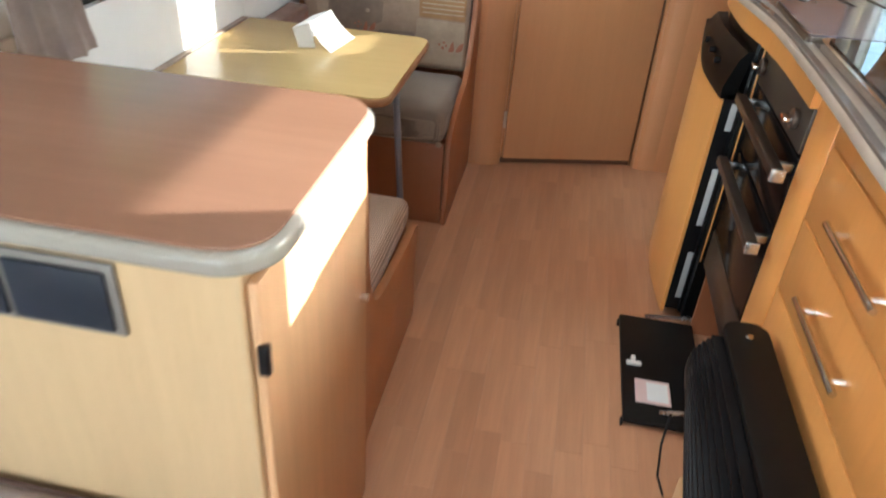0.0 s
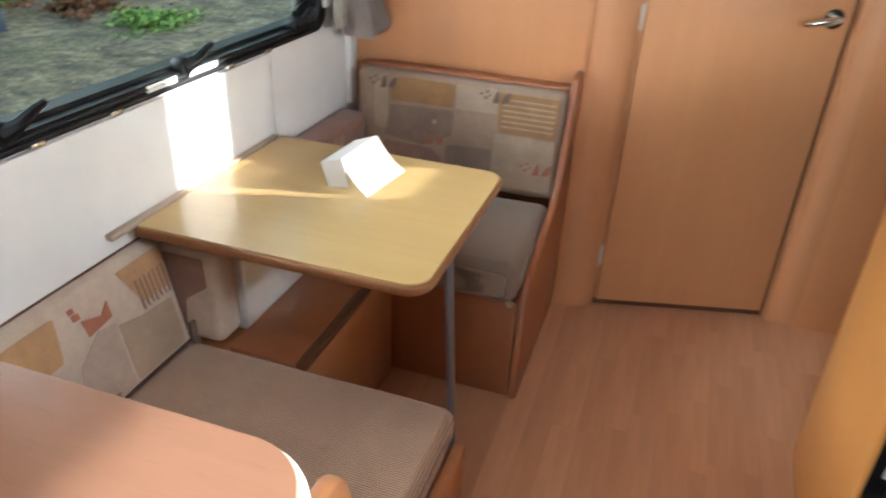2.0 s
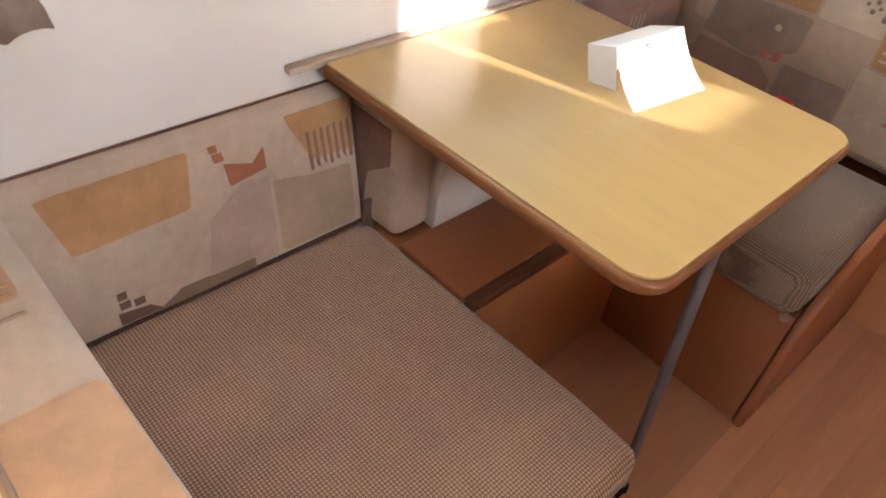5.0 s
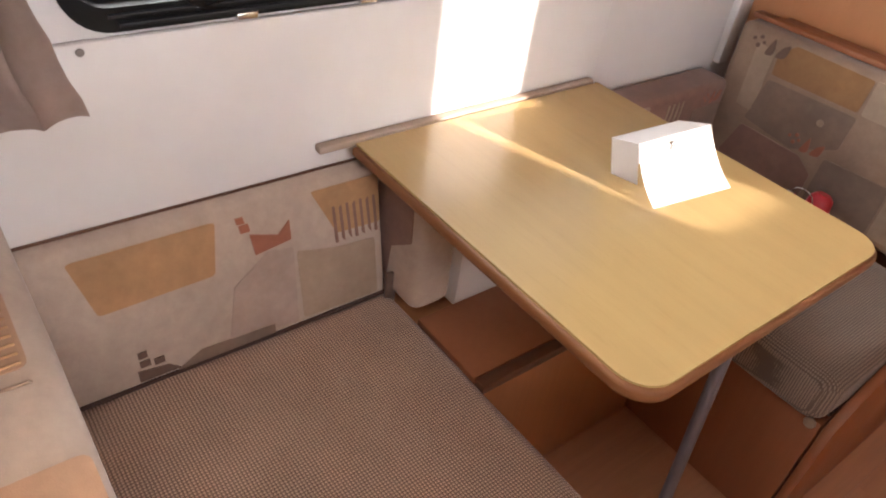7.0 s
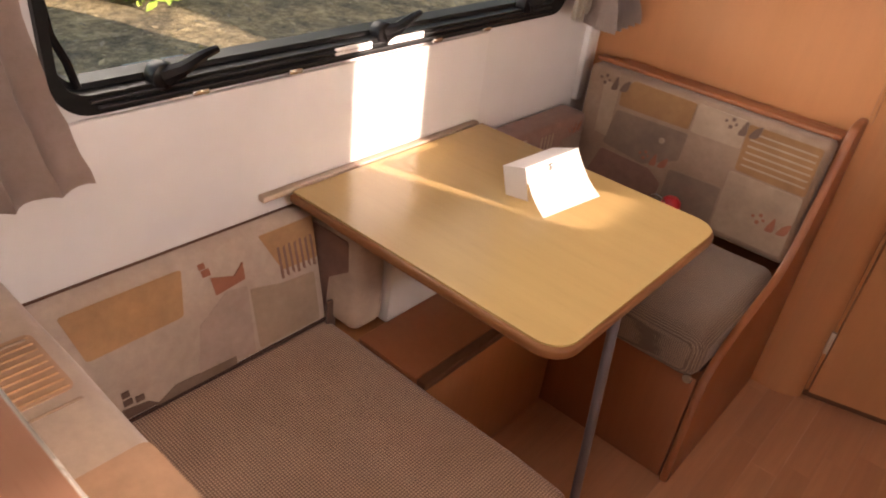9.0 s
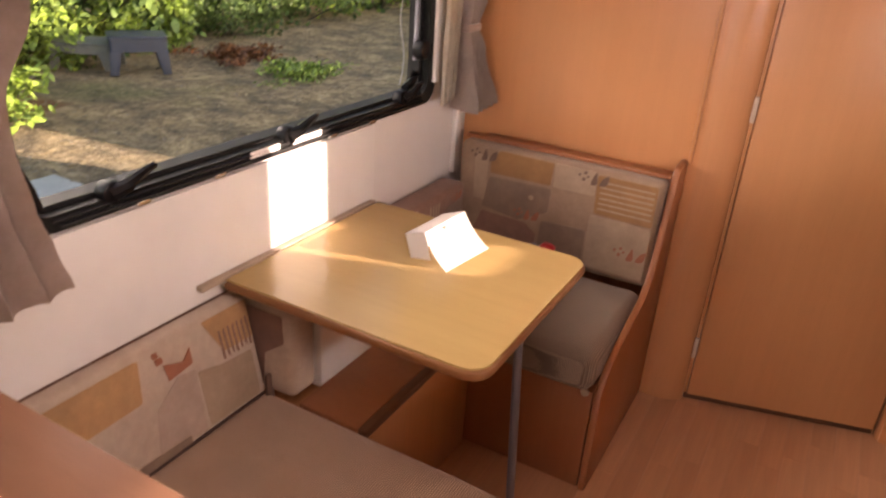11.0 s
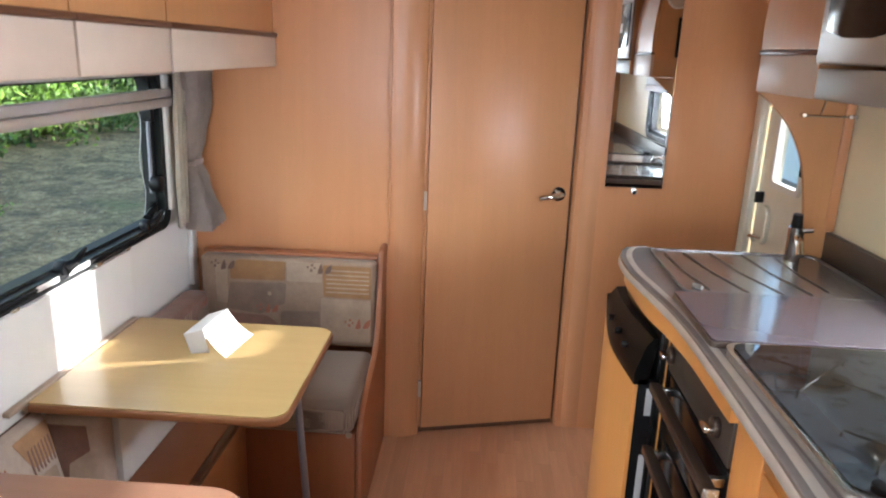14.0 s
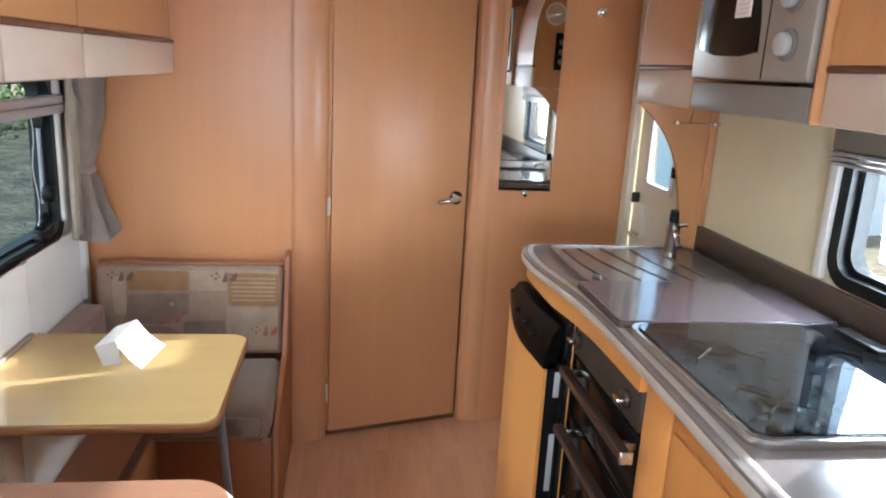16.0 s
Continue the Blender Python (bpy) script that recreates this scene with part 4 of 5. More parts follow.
part("slab", prism([(2.046, -2.62), (2.046, -0.405)] + front, "z", 0.922, 0.944, 0.002), M_WORKTOP, wt, smooth=False)
nose = [(0.004, 0.917), (-0.004, 0.92), (-0.004, 0.93), (0.0, 0.937), (0.008, 0.942), (0.018, 0.9448), (0.028, 0.9462), (0.033, 0.9435), (0.03, 0.92)]
own = bmesh.new()
loops = [[own.verts.new((u + du, v, z)) for du, z in nose] for u, v in front]
for a, b in zip(loops, loops[1:]):
    for q in range(len(nose)):
        w = (q + 1) % len(nose)
        own.faces.new((a[q], a[w], b[w], b[q]))
own.faces.new(loops[0])
own.faces.new(loops[-1][::-1])
bmesh.ops.recalc_face_normals(own, faces=own.faces[:])
part("edge_band", own, M_WORKEDGE, wt, "satin rounded front edge")
solid("splash_strip", box(2.028, 2.049, -2.62, -0.41, 0.9445, 1.022, 0.003), M_SPLASH, "dark brown upstand strip behind the worktop", "upstand", "structure")

# draining board with raised ribs
db = thing("draining_board", (1.77, -0.64, 0.945), "steel draining board with fanned ribs and grooves", "draining board")
part("tray", prism(round_rect(1.535, 2.005, -0.845, -0.45, 0.03), "z", 0.9445, 0.951, 0.002), M_DRAIN, db, smooth=False)
part("rim", frame_ring(round_rect(1.535, 2.005, -0.845, -0.45, 0.03), round_rect(1.545, 1.995, -0.837, -0.458, 0.024), "z", 0.9505, 0.955), M_DRAIN, db)
for (xa, ya), (xb, yb) in (((1.57, -0.50), (1.60, -0.82)), ((1.625, -0.485), (1.69, -0.825)), ((1.70, -0.48), (1.77, -0.825)), ((1.79, -0.478), (1.84, -0.82)), ((1.88, -0.476), (1.89, -0.79))):
    part("groove", tube([(xa, ya, 0.9505), ((xa + xb) / 2 - 0.01, (ya + yb) / 2, 0.9505), (xb, yb, 0.9505)], 0.0032, 6), M_DARKSTEEL, db, "dark drain groove")
part("stopper", tube([(1.566, -0.80, 0.957), (1.58, -0.82, 0.957)], 0.006, 10), M_GREYBASE, db)
cv = thing("sink_cover", (1.76, -1.02, 0.945), "mauve-brown laminate board covering the sink", "sink cover")
part("edge_trim", prism(round_rect(1.498, 2.021, -1.165, -0.867, 0.013), "z", 0.9448, 0.957, 0.002), M_SPLASH, cv, "dark edge trim")
part("board", prism(round_rect(1.5, 2.02, -1.163, -0.868, 0.012), "z", 0.957, 0.962, 0.002), M_BOARD, cv, smooth=False)

# hob with a dark glass lid
hb = thing("gas_hob", (1.77, -1.42, 0.945), "gas hob under a shut smoked glass lid with steel rim", "hob")
part("rim", frame_ring(round_rect(1.515, 2.02, -1.675, -1.17, 0.035), round_rect(1.529, 2.006, -1.661, -1.184, 0.028), "z", 0.9445, 0.961), M_STEEL, hb, "steel rim")
part("tray", prism(round_rect(1.5285, 2.0065, -1.6615, -1.1835, 0.028), "z", 0.9445, 0.9468, 0.0005), M_HOBTRAY, hb, "grey steel burner tray", smooth=False)
for bx_, by_, br in ((1.645, -1.30, 0.05), (1.875, -1.31, 0.036), (1.64, -1.54, 0.036), (1.875, -1.55, 0.045)):
    bn = part("burner", disc((bx_, by_, 0.9469), "z", br, 0.005, 28, 0.001), M_STEEL, hb, "steel gas burner ring")
    part("burner_cap", disc((bx_, by_, 0.952), "z", br * 0.74, 0.004, 24, 0.001), M_BLACK, bn, "black enamel cap")
    for q in range(4):
        a_ = math.pi * (0.25 + q / 2)
        part("pan_support", tube([(bx_ + 0.35 * br * math.cos(a_), by_ + 0.35 * br * math.sin(a_), 0.958), (bx_ + 1.9 * br * math.cos(a_), by_ + 1.9 * br * math.sin(a_), 0.958), (bx_ + 2.0 * br * math.cos(a_), by_ + 2.0 * br * math.sin(a_), 0.947)], 0.0022, 6), M_BLACK, bn)
for q in range(4):
    part("knob", disc((1.575 + 0.045 * q, -1.632, 0.9469), "z", 0.014, 0.011, 16, 0.003), M_BLACK, hb)
lid = part("glass_lid", prism(round_rect(1.5265, 2.0085, -1.6635, -1.1815, 0.029), "z", 0.9612, 0.9652, 0.001), M_LID, hb, "smoked glass lid", smooth=False)
lid.visible_shadow = False
part("hinge", box(1.96, 2.0, -1.36, -1.22, 0.9652, 0.972, 0.003), M_BLACK, hb)

tp = thing("kitchen_tap", (1.915, -0.51, 0.945), "dark chrome kitchen mixer tap by the sink", "tap")
part("body", tube([(1.915, -0.505, 0.951), (1.917, -0.507, 1.0), (1.912, -0.512, 1.05)], [0.02, 0.022, 0.02], 16), M_STEEL, tp)
part("spout", tube([(1.915, -0.515, 1.01), (1.90, -0.56, 1.03), (1.88, -0.62, 1.02), (1.875, -0.64, 1.0)], [0.012, 0.011, 0.01, 0.01], 10), M_STEEL, tp)
part("cap", tube([(1.912, -0.512, 1.05), (1.91, -0.515, 1.085)], [0.016, 0.013], 14), M_BLACK, tp)
part("lever", tube([(1.925, -0.52, 1.04), (1.95, -0.53, 1.045)], 0.008, 8), M_CHROME, tp)

# ---- kitchen: fridge ----
fr = thing("fridge", (1.7, -0.62, 0), "fridge with bowed honey wood door and black control panel", "fridge")
part("body", box(1.495, 2.04, -0.835, -0.425, 0.03, 0.884, 0.004), M_PANELBLACK, fr)
bow = [(1.452 - 0.03 * math.sin(math.pi * (0.12 + 0.76 * q / 12)) + 0.007 * q / 12 + 0.01 * math.sin(math.pi * q / 12) * q / 12, -0.42 - 0.405 * q / 12) for q in range(13)]
dd = part("door", prism([(u + 0.008, v) for u, v in bow] + [(1.497, -0.825), (1.497, -0.42)], "z", 0.035, 0.715), M_BLACK, fr, "black fridge door edge")
own = bmesh.new()
vs = []
for q, (u, v) in enumerate(bow):
    s = q / 12
    zt = 0.70 + 0.055 * (2 * abs(s - 0.55)) ** 2 * (1.0 if s < 0.55 else -0.05)
    vs.append([own.verts.new((u - 0.002, v, zz)) for zz in (0.02, zt)] + [own.verts.new((u + 0.008, v, zz)) for zz in (zt, 0.02)])
for a, b in zip(vs, vs[1:]):
    for i in range(4):
        own.faces.new((a[i], b[i], b[(i + 1) % 4], a[(i + 1) % 4]))
own.faces.new(vs[0]); own.faces.new(vs[-1][::-1])
bmesh.ops.recalc_face_normals(own, faces=own.faces[:])
part("wood_facing", own, M_KITCHEN, dd, "bowed honey beech facing")
own = bmesh.new()
vs = []
for q, (u, v) in enumerate(bow):
    s = q / 12
    zt = 0.702 + 0.055 * (2 * abs(s - 0.55)) ** 2 * (1.0 if s < 0.55 else -0.05)
    bulge = 0.012 + 0.012 * math.sin(math.pi * s)
    vs.append([own.verts.new(p) for p in ((u + 0.03, v, zt), (u - 0.003, v, zt), (u - bulge * 0.3, v, zt + 0.03), (u + 0.006 + 0.012 * s, v, 0.80), (u + 0.022 + 0.012 * s, v, 0.822), (u + 0.05, v, 0.824))])
for a, b in zip(vs, vs[1:]):
    for i in range(6):
        own.faces.new((a[i], b[i], b[(i + 1) % 6], a[(i + 1) % 6]))
own.faces.new(vs[0]); own.faces.new(vs[-1][::-1])
bmesh.ops.recalc_face_normals(own, faces=own.faces[:])
cp = part("control_panel", own, M_PANELBLACK, fr, "bowed glossy black control panel")
for y in (-0.56, -0.655, -0.75):
    part("knob", disc((1.438, y, 0.775), "x", 0.009, -0.018, 14, 0.003), M_BLACK, cp)
part("side_strip", box(1.503, 1.535, -0.8665, -0.8355, 0.03, 0.861, 0.001), M_PANELBLACK, fr)
for z0, z1 in ((0.617, 0.69), (0.33, 0.506), (0.08, 0.24)):
    part("cavity_seal", box(1.478, 1.494, -0.8285, -0.8255, z0, z1, 0.0005), M_GASKET, fr, "pale grey magnetic door seal")

# fascia band under the worktop and filler
fa = thing("kitchen_fascia", (1.47, -0.9, 0.88), "honey beech fascia band under the worktop", "fascia", kind="structure")
band = spline([(1.49, -0.412), (1.466, -0.5), (1.462, -0.65), (1.467, -0.78), (1.484, -0.9), (1.494, -1.0), (1.498, -1.10), (1.499, -1.306)], 5)
part("band", prism(band + [(u + 0.03, v) for u, v in band[::-1]], "z", 0.862, 0.917, 0.002), M_KITCHEN, fa)
part("divider_edge", box(1.505, 1.5085, -0.871, -0.868, 0.24, 0.862, 0.0005), M_KITCHEN, fa, "thin pale upright edge between fridge and oven")

# ---- kitchen: oven ----
ov = thing("oven", (1.75, -1.09, 0.22), "built-in dark steel oven and grill with two rail handles", "oven")
part("carcass", box(1.53, 2.03, -1.304, -0.88, 0.235, 0.88, 0.003), M_BLACKMATT, ov)
cpan = part("control_panel", box(1.509, 1.53, -1.303, -0.878, 0.768, 0.861, 0.004), M_OVENPANEL, ov, "dark steel control panel")
for y in (-0.905, -1.235):
    kb = part("knob", disc((1.508, y, 0.815), "x", 0.021, -0.012, 20, 0.003), M_DARKSTEEL, cpan)
    part("grip", box(1.478, 1.498, y - 0.017, y + 0.017, 0.809, 0.821, 0.004), M_CHROME, kb)
for nm, z0, z1, hz in (("grill_door", 0.60, 0.76, 0.735), ("oven_door", 0.36, 0.592, 0.57)):
    d_ = part(nm, box(1.512, 1.53, -1.302, -0.88, z0, z1, 0.004), M_OVENGLASS, ov, "black glass door")
    part("rail_handle", box(1.462, 1.486, -1.335, -0.905, hz - 0.011, hz + 0.011, 0.003), M_DARKSTEEL, d_, "dark steel rail handle")
    part("rail_end", box(1.460, 1.488, -1.342, -1.334, hz - 0.013, hz + 0.013, 0.002), M_ALU, d_)
    for y in (-0.93, -1.29):
        part("rail_post", box(1.484, 1.514, y - 0.008, y + 0.008, hz - 0.009, hz + 0.009, 0.002), M_STEEL, d_)
part("lower_panel", box(1.514, 1.53, -1.302, -0.88, 0.24, 0.352, 0.003), M_DARKSTEEL, ov)
# flap locker below the oven, open
fl = thing("floor_flap", (1.42, -1.08, 0.0), "open black drop-down flap lying below the oven", "flap door")
part("flap", box(1.322, 1.535, -1.322, -0.885, 0.012, 0.028, 0.004), M_BLACKMATT, fl)
part("stay", tube([(1.395, -0.885, 0.034), (1.53, -0.868, 0.036)], 0.006, 8), M_ALU, fl, "bright metal stay")
part("stay", tube([(1.41, -1.285, 0.034), (1.53, -1.27, 0.036)], 0.006, 8), M_ALU, fl)
part("warning_label", box(1.355, 1.445, -1.255, -1.165, 0.0285, 0.0293), M_LABELPINK, fl, "pink and white printed label", smooth=False)
part("label_text", box(1.385, 1.44, -1.245, -1.175, 0.0294, 0.0298), M_PAPER, fl, smooth=False)
ct = part("catch", box(1.335, 1.375, -1.115, -1.1, 0.0285, 0.036, 0.002), M_WHITEPLASTIC, fl, "white plastic catch")
part("catch_tip", box(1.348, 1.36, -1.1, -1.078, 0.0285, 0.036, 0.002), M_WHITEPLASTIC, ct)
for s_ in range(2):
    part("hinge_pad", box(1.318, 1.324, -1.32 + s_ * 0.41, -1.30 + s_ * 0.41, 0.0, 0.012), M_RUBBER, fl, smooth=False)
oc = thing("oven_locker", (1.75, -1.09, 0), "open dark locker below the oven", "locker")
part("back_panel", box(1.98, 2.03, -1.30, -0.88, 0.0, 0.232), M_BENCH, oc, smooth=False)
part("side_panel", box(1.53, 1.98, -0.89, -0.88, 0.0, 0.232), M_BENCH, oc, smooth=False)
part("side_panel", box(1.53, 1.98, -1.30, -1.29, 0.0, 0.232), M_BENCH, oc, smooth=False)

# ---- kitchen: drawer unit ----
du = thing("drawer_unit", (1.75, -1.7, 0), "honey beech drawer unit with chrome bar handles", "drawer unit")
part("carcass", box(1.535, 2.03, -2.02, -1.31, 0.02, 0.90, 0.002), M_KITCHEN, du, smooth=False)
part("filler_panel", box(1.513, 1.534, -1.428, -1.308, 0.02, 0.905, 0.003), M_KITCHEN, du)
part("top_rail", box(1.513, 1.534, -2.02, -1.43, 0.85, 0.905, 0.003), M_KITCHEN, du)
for z0, z1 in ((0.704, 0.846), (0.552, 0.70), (0.30, 0.548), (0.03, 0.296)):
    d_ = part("drawer_front", box(1.512, 1.534, -1.998, -1.432, z0, z1, 0.005), M_KITCHEN, du)
    hz = (z0 + z1) / 2
    h_ = part("bar_handle", tube([(1.487, -1.59, hz), (1.487, -1.825, hz)], 0.006, 10), M_CHROME, d_, "chrome bar handle")
    for y in (-1.62, -1.795):
        part("handle_post", tube([(1.487, y, hz), (1.514, y, hz)], 0.005, 8), M_CHROME, h_)
ku = thing("kitchen_cupboard", (1.75, -2.3, 0), "honey beech base cupboard under the worktop", "cupboard")
part("carcass", box(1.535, 2.03, -2.60, -2.024, 0.02, 0.91, 0.002), M_KITCHEN, ku, smooth=False)
d_ = part("door", box(1.512, 1.534, -2.595, -2.028, 0.03, 0.905, 0.005), M_KITCHEN, ku)
part("bar_handle", tube([(1.487, -2.08, 0.62), (1.487, -2.08, 0.84)], 0.006, 10), M_CHROME, d_)

# ---- black ribbed folding case against the drawers ----
bf = thing("folding_case", (1.42, -1.75, 0), "black ribbed concertina case leaning against the drawers", "case")
part("top_cover", prism(round_rect(1.408, 1.492, -2.14, -1.51, 0.03), "z", 0.49, 0.508, 0.005), M_BLACKMATT, bf, "flat dark cover")
for q in range(10):
    zf, zn = 0.484 - 0.006 * q, 0.484 - 0.034 * q
    bulge = 0.012 * math.sin(q / 9 * 3.0)
    o = spline([(-1.535 - 0.004 * q, zf), (-1.7, zf * 0.72 + zn * 0.28 + 0.006), (-1.9, zf * 0.38 + zn * 0.62), (-2.14, zn)], 4)
    part("rib", prism(o + [(u, v - 0.013 + 0.006 * (u < -1.6)) for u, v in o[::-1]], "x", 1.392 - 0.004 * q - bulge, 1.485, 0.002), M_BLACK, bf)
part("rear_board", box(1.4855, 1.4915, -2.14, -1.53, 0.0, 0.49, 0.002), M_BLACKMATT, bf)
part("lower_case", box(1.40, 1.484, -2.14, -1.60, 0.0, 0.17, 0.01), M_CAB, bf, "beige lower case")
part("stud", disc((1.45, -1.56, 0.508), "z", 0.008, 0.004, 12, 0.002), M_STEEL, bf)
cbk = thing("cable", (1.42, -1.6, 0.0), "thin dark cable hanging to the floor", "cable")
part("wire", tube([(1.40, -1.42, 0.16), (1.395, -1.44, 0.08), (1.40, -1.47, 0.01), (1.41, -1.52, 0.004)], 0.003, 6), M_RUBBER, cbk)

# ---- right overhead lockers and microwave ----
RX = 1.772


def right_locker(y0, y1, label):
    lk = thing("overhead_locker", (1.9, (y0 + y1) / 2, 1.403), label, "locker", "kitchen overhead lockers")
    part("body", prism([(2.046, 1.403), (RX + 0.012, 1.403), (RX + 0.012, 1.6), (RX + 0.03, 1.75), (RX + 0.09, 1.9), (RX + 0.12, 1.948), (2.046, 1.948)], "y", y0 + 0.002, y1 - 0.002), M_LOCKER, lk, smooth=False)
    part("lower_strip", box(RX, RX + 0.012, y0 + 0.003, y1 - 0.003, 1.403, 1.498, 0.003), M_PINK, lk, "pale pinkish front strip")
    part("dark_trim", box(RX - 0.005, RX + 0.014, y0 + 0.001, y1 - 0.001, 1.498, 1.51, 0.004), M_TRIM_DARK, lk, "dark brown finger-pull trim")
    o = spline([(RX, 1.511), (RX, 1.6), (RX + 0.016, 1.74), (RX + 0.075, 1.89), (RX + 0.105, 1.947)], 5)
    part("door", prism(o + [(u + 0.012, v) for u, v in o[::-1]], "y", y0 + 0.003, y1 - 0.003), M_LOCKER, lk)
    part("end_strip", box(RX - 0.002, RX + 0.02, y0 - 0.002, y0 + 0.002, 1.403, 1.60, 0.0005), M_TRIM_DARK, lk)


right_locker(-0.825, -0.44, "small beech overhead locker beside the microwave")
right_locker(-1.98, -1.318, "beech overhead locker with pale strip by the microwave")
right_locker(-2.6, -1.985, "beech overhead locker over the kitchen window")
sp = thing("speaker", (1.863, -0.44, 1.744), "round pale speaker grille on the locker's end", "speaker")
part("grille", disc((1.863, -0.442, 1.744), "y", 0.046, 0.008, 28, 0.003), M_PINK, sp)
part("ring", frame_ring([(1.863 + 0.05 * math.cos(q * math.pi / 14), 1.744 + 0.05 * math.sin(q * math.pi / 14)) for q in range(28)], [(1.863 + 0.044 * math.cos(q * math.pi / 14), 1.744 + 0.044 * math.sin(q * math.pi / 14)) for q in range(28)], "y", -0.442, -0.43), M_WHITEPLASTIC, sp)
cpn = thing("control_box", (1.9, -0.44, 1.575), "black electrical control panel on the locker's end", "control panel")
part("case", box(1.872, 1.935, -0.442, -0.425, 1.49, 1.66, 0.004), M_BLACK, cpn)
for q in range(3):
    part("switch", box(1.888, 1.918, -0.426, -0.419, 1.515 + 0.045 * q, 1.54 + 0.045 * q, 0.003), M_GREYBASE, cpn)
mw = thing("microwave", (1.9, -1.07, 1.405), "silver-grey microwave oven built into the overhead lockers", "microwave")
part("case", box(1.775, 2.04, -1.302, -0.83, 1.478, 1.80, 0.004), M_GREYPLASTIC, mw)
part("fascia", box(1.745, 1.775, -1.298, -0.834, 1.478, 1.795, 0.008), M_GREYPLASTIC, mw, "rounded silver fascia")
o = spline([(-1.125, 1.535), (-1.12, 1.6), (-1.105, 1.68), (-1.125, 1.75)], 6)
part("door_window", prism([(-0.87, 1.745), (-0.865, 1.64), (-0.875, 1.545), (-0.95, 1.53), (-1.06, 1.527)] + o, "x", 1.740, 1.7455, 0.002), M_OVENGLASS, mw, "dark door window")
part("door_seam", box(1.7435, 1.7455, -1.150, -1.147, 1.482, 1.79), M_BLACK, mw, smooth=False)
for z in (1.548, 1.636):
    kb = part("dial", disc((1.745, -1.228, z), "x", 0.031, -0.006, 28, 0.002), M_GREYBASE, mw)
    part("dial_cap", disc((1.739, -1.228, z), "x", 0.022, -0.016, 28, 0.004), M_GASKET, kb, "pale silver dial")
lb = part("label", box(1.737, 1.7398, -1.085, -1.025, 1.608, 1.652), M_PAPER, mw, "white printed sticker", smooth=False)
for q in range(4):
    part("text_bar", box(1.7362, 1.7372, -1.08, -1.032 - 0.01 * (q % 2), 1.614 + 0.0095 * q, 1.617 + 0.0095 * q), M_LABELPINK, lb, smooth=False)
part("base_panel", box(1.757, 2.04, -1.302, -0.83, 1.405, 1.470, 0.003), M_GREYBASE, mw, "dark grey plinth below the microwave")
for y in (-0.8275, -1.310):
    part("side_cheek", box(1.757, 2.04, y - 0.006, y + 0.002, 1.403, 1.80, 0.002), M_LOCKER, mw, "beech side cheek")

# curved end panel of the kitchen
ep = thing("kitchen_end_panel", (2.0, -0.425, 0.945), "beech end panel with concave curved edge on the worktop", "panel")
o = spline([(1.785, 1.401), (1.83, 1.365), (1.885, 1.305), (1.93, 1.215), (1.955, 1.10), (1.965, 1.0), (1.966, 0.946)], 6)
part("panel", prism(o + [(2.046, 0.946), (2.046, 1.401)], "y", -0.438, -0.422), M_LOCKER, ep)
part("edge_moulding", box(2.02, 2.047, -0.447, -0.438, 1.025, 1.401, 0.004), M_POST, ep, "rounded beech corner moulding")
hr = thing("hook_rail", (1.98, -0.45, 1.35), "small brass towel rail with hooks under the locker", "hook rail")
part("bar", tube([(1.90, -0.452, 1.345), (2.0, -0.456, 1.345), (2.045, -0.452, 1.347)], 0.0035, 8), M_CHROME, hr)
part("hanger", tube([(1.95, -0.452, 1.347), (1.965, -0.445, 1.398)], 0.0028, 6), M_CHROME, hr)
for x in (1.905, 2.028, 2.042):
    part("end_cap", tube([(x, -0.462, 1.346), (x, -0.44, 1.346)], 0.006, 8), M_CHROME, hr)

# ---- kitchen window ----
kw = thing("window_2", (RIGHT, (KY0 + KY1) / 2, KZ0), "black-framed kitchen window with blind", "window", kind="structure")
part("window_frame", frame_ring(round_rect(KY0 - 0.01, KY1 + 0.01, KZ0 - 0.01, KZ1 + 0.01, 0.07, n), round_rect(KY0 + 0.022, KY1 - 0.022, KZ0 + 0.02, KZ1 - 0.02, 0.05, n), "x", RIGHT - 0.008, RIGHT + 0.035), M_WINDOWBLACK, kw)
part("inner_seal", frame_ring(round_rect(KY0 + 0.018, KY1 - 0.018, KZ0 + 0.016, KZ1 - 0.016, 0.052, n), round_rect(KY0 + 0.036, KY1 - 0.036, KZ0 + 0.034, KZ1 - 0.03, 0.045, n), "x", RIGHT + 0.015, RIGHT + 0.05), M_RUBBER, kw)
p_ = part("pane", prism(round_rect(KY0 + 0.02, KY1 - 0.02, KZ0 + 0.018, KZ1 - 0.018, 0.05, n), "x", RIGHT + 0.051, RIGHT + 0.056), M_PANE, kw, smooth=False)
p_.visible_shadow = False
part("side_track", box(RIGHT - 0.02, RIGHT - 0.001, KY1 + 0.012, KY1 + 0.04, 1.03, 1.37, 0.003), M_WHITEPLASTIC, kw, "white blind side track")
kb_ = thing("window_blind", (RIGHT, -1.7, 1.35), "grey pleated blind raised at the kitchen window", "blind", kind="structure")
part("blind_pack", box(RIGHT - 0.03, RIGHT - 0.002, KY0 - 0.03, KY1 + 0.035, 1.335, 1.40, 0.005), M_GREYBASE, kb_)
for q in range(3):
    part("pleat", box(RIGHT - 0.034, RIGHT - 0.004, KY0 - 0.03, KY1 + 0.03, 1.302 + 0.012 * q, 1.31 + 0.012 * q, 0.003), M_BLIND, kb_)

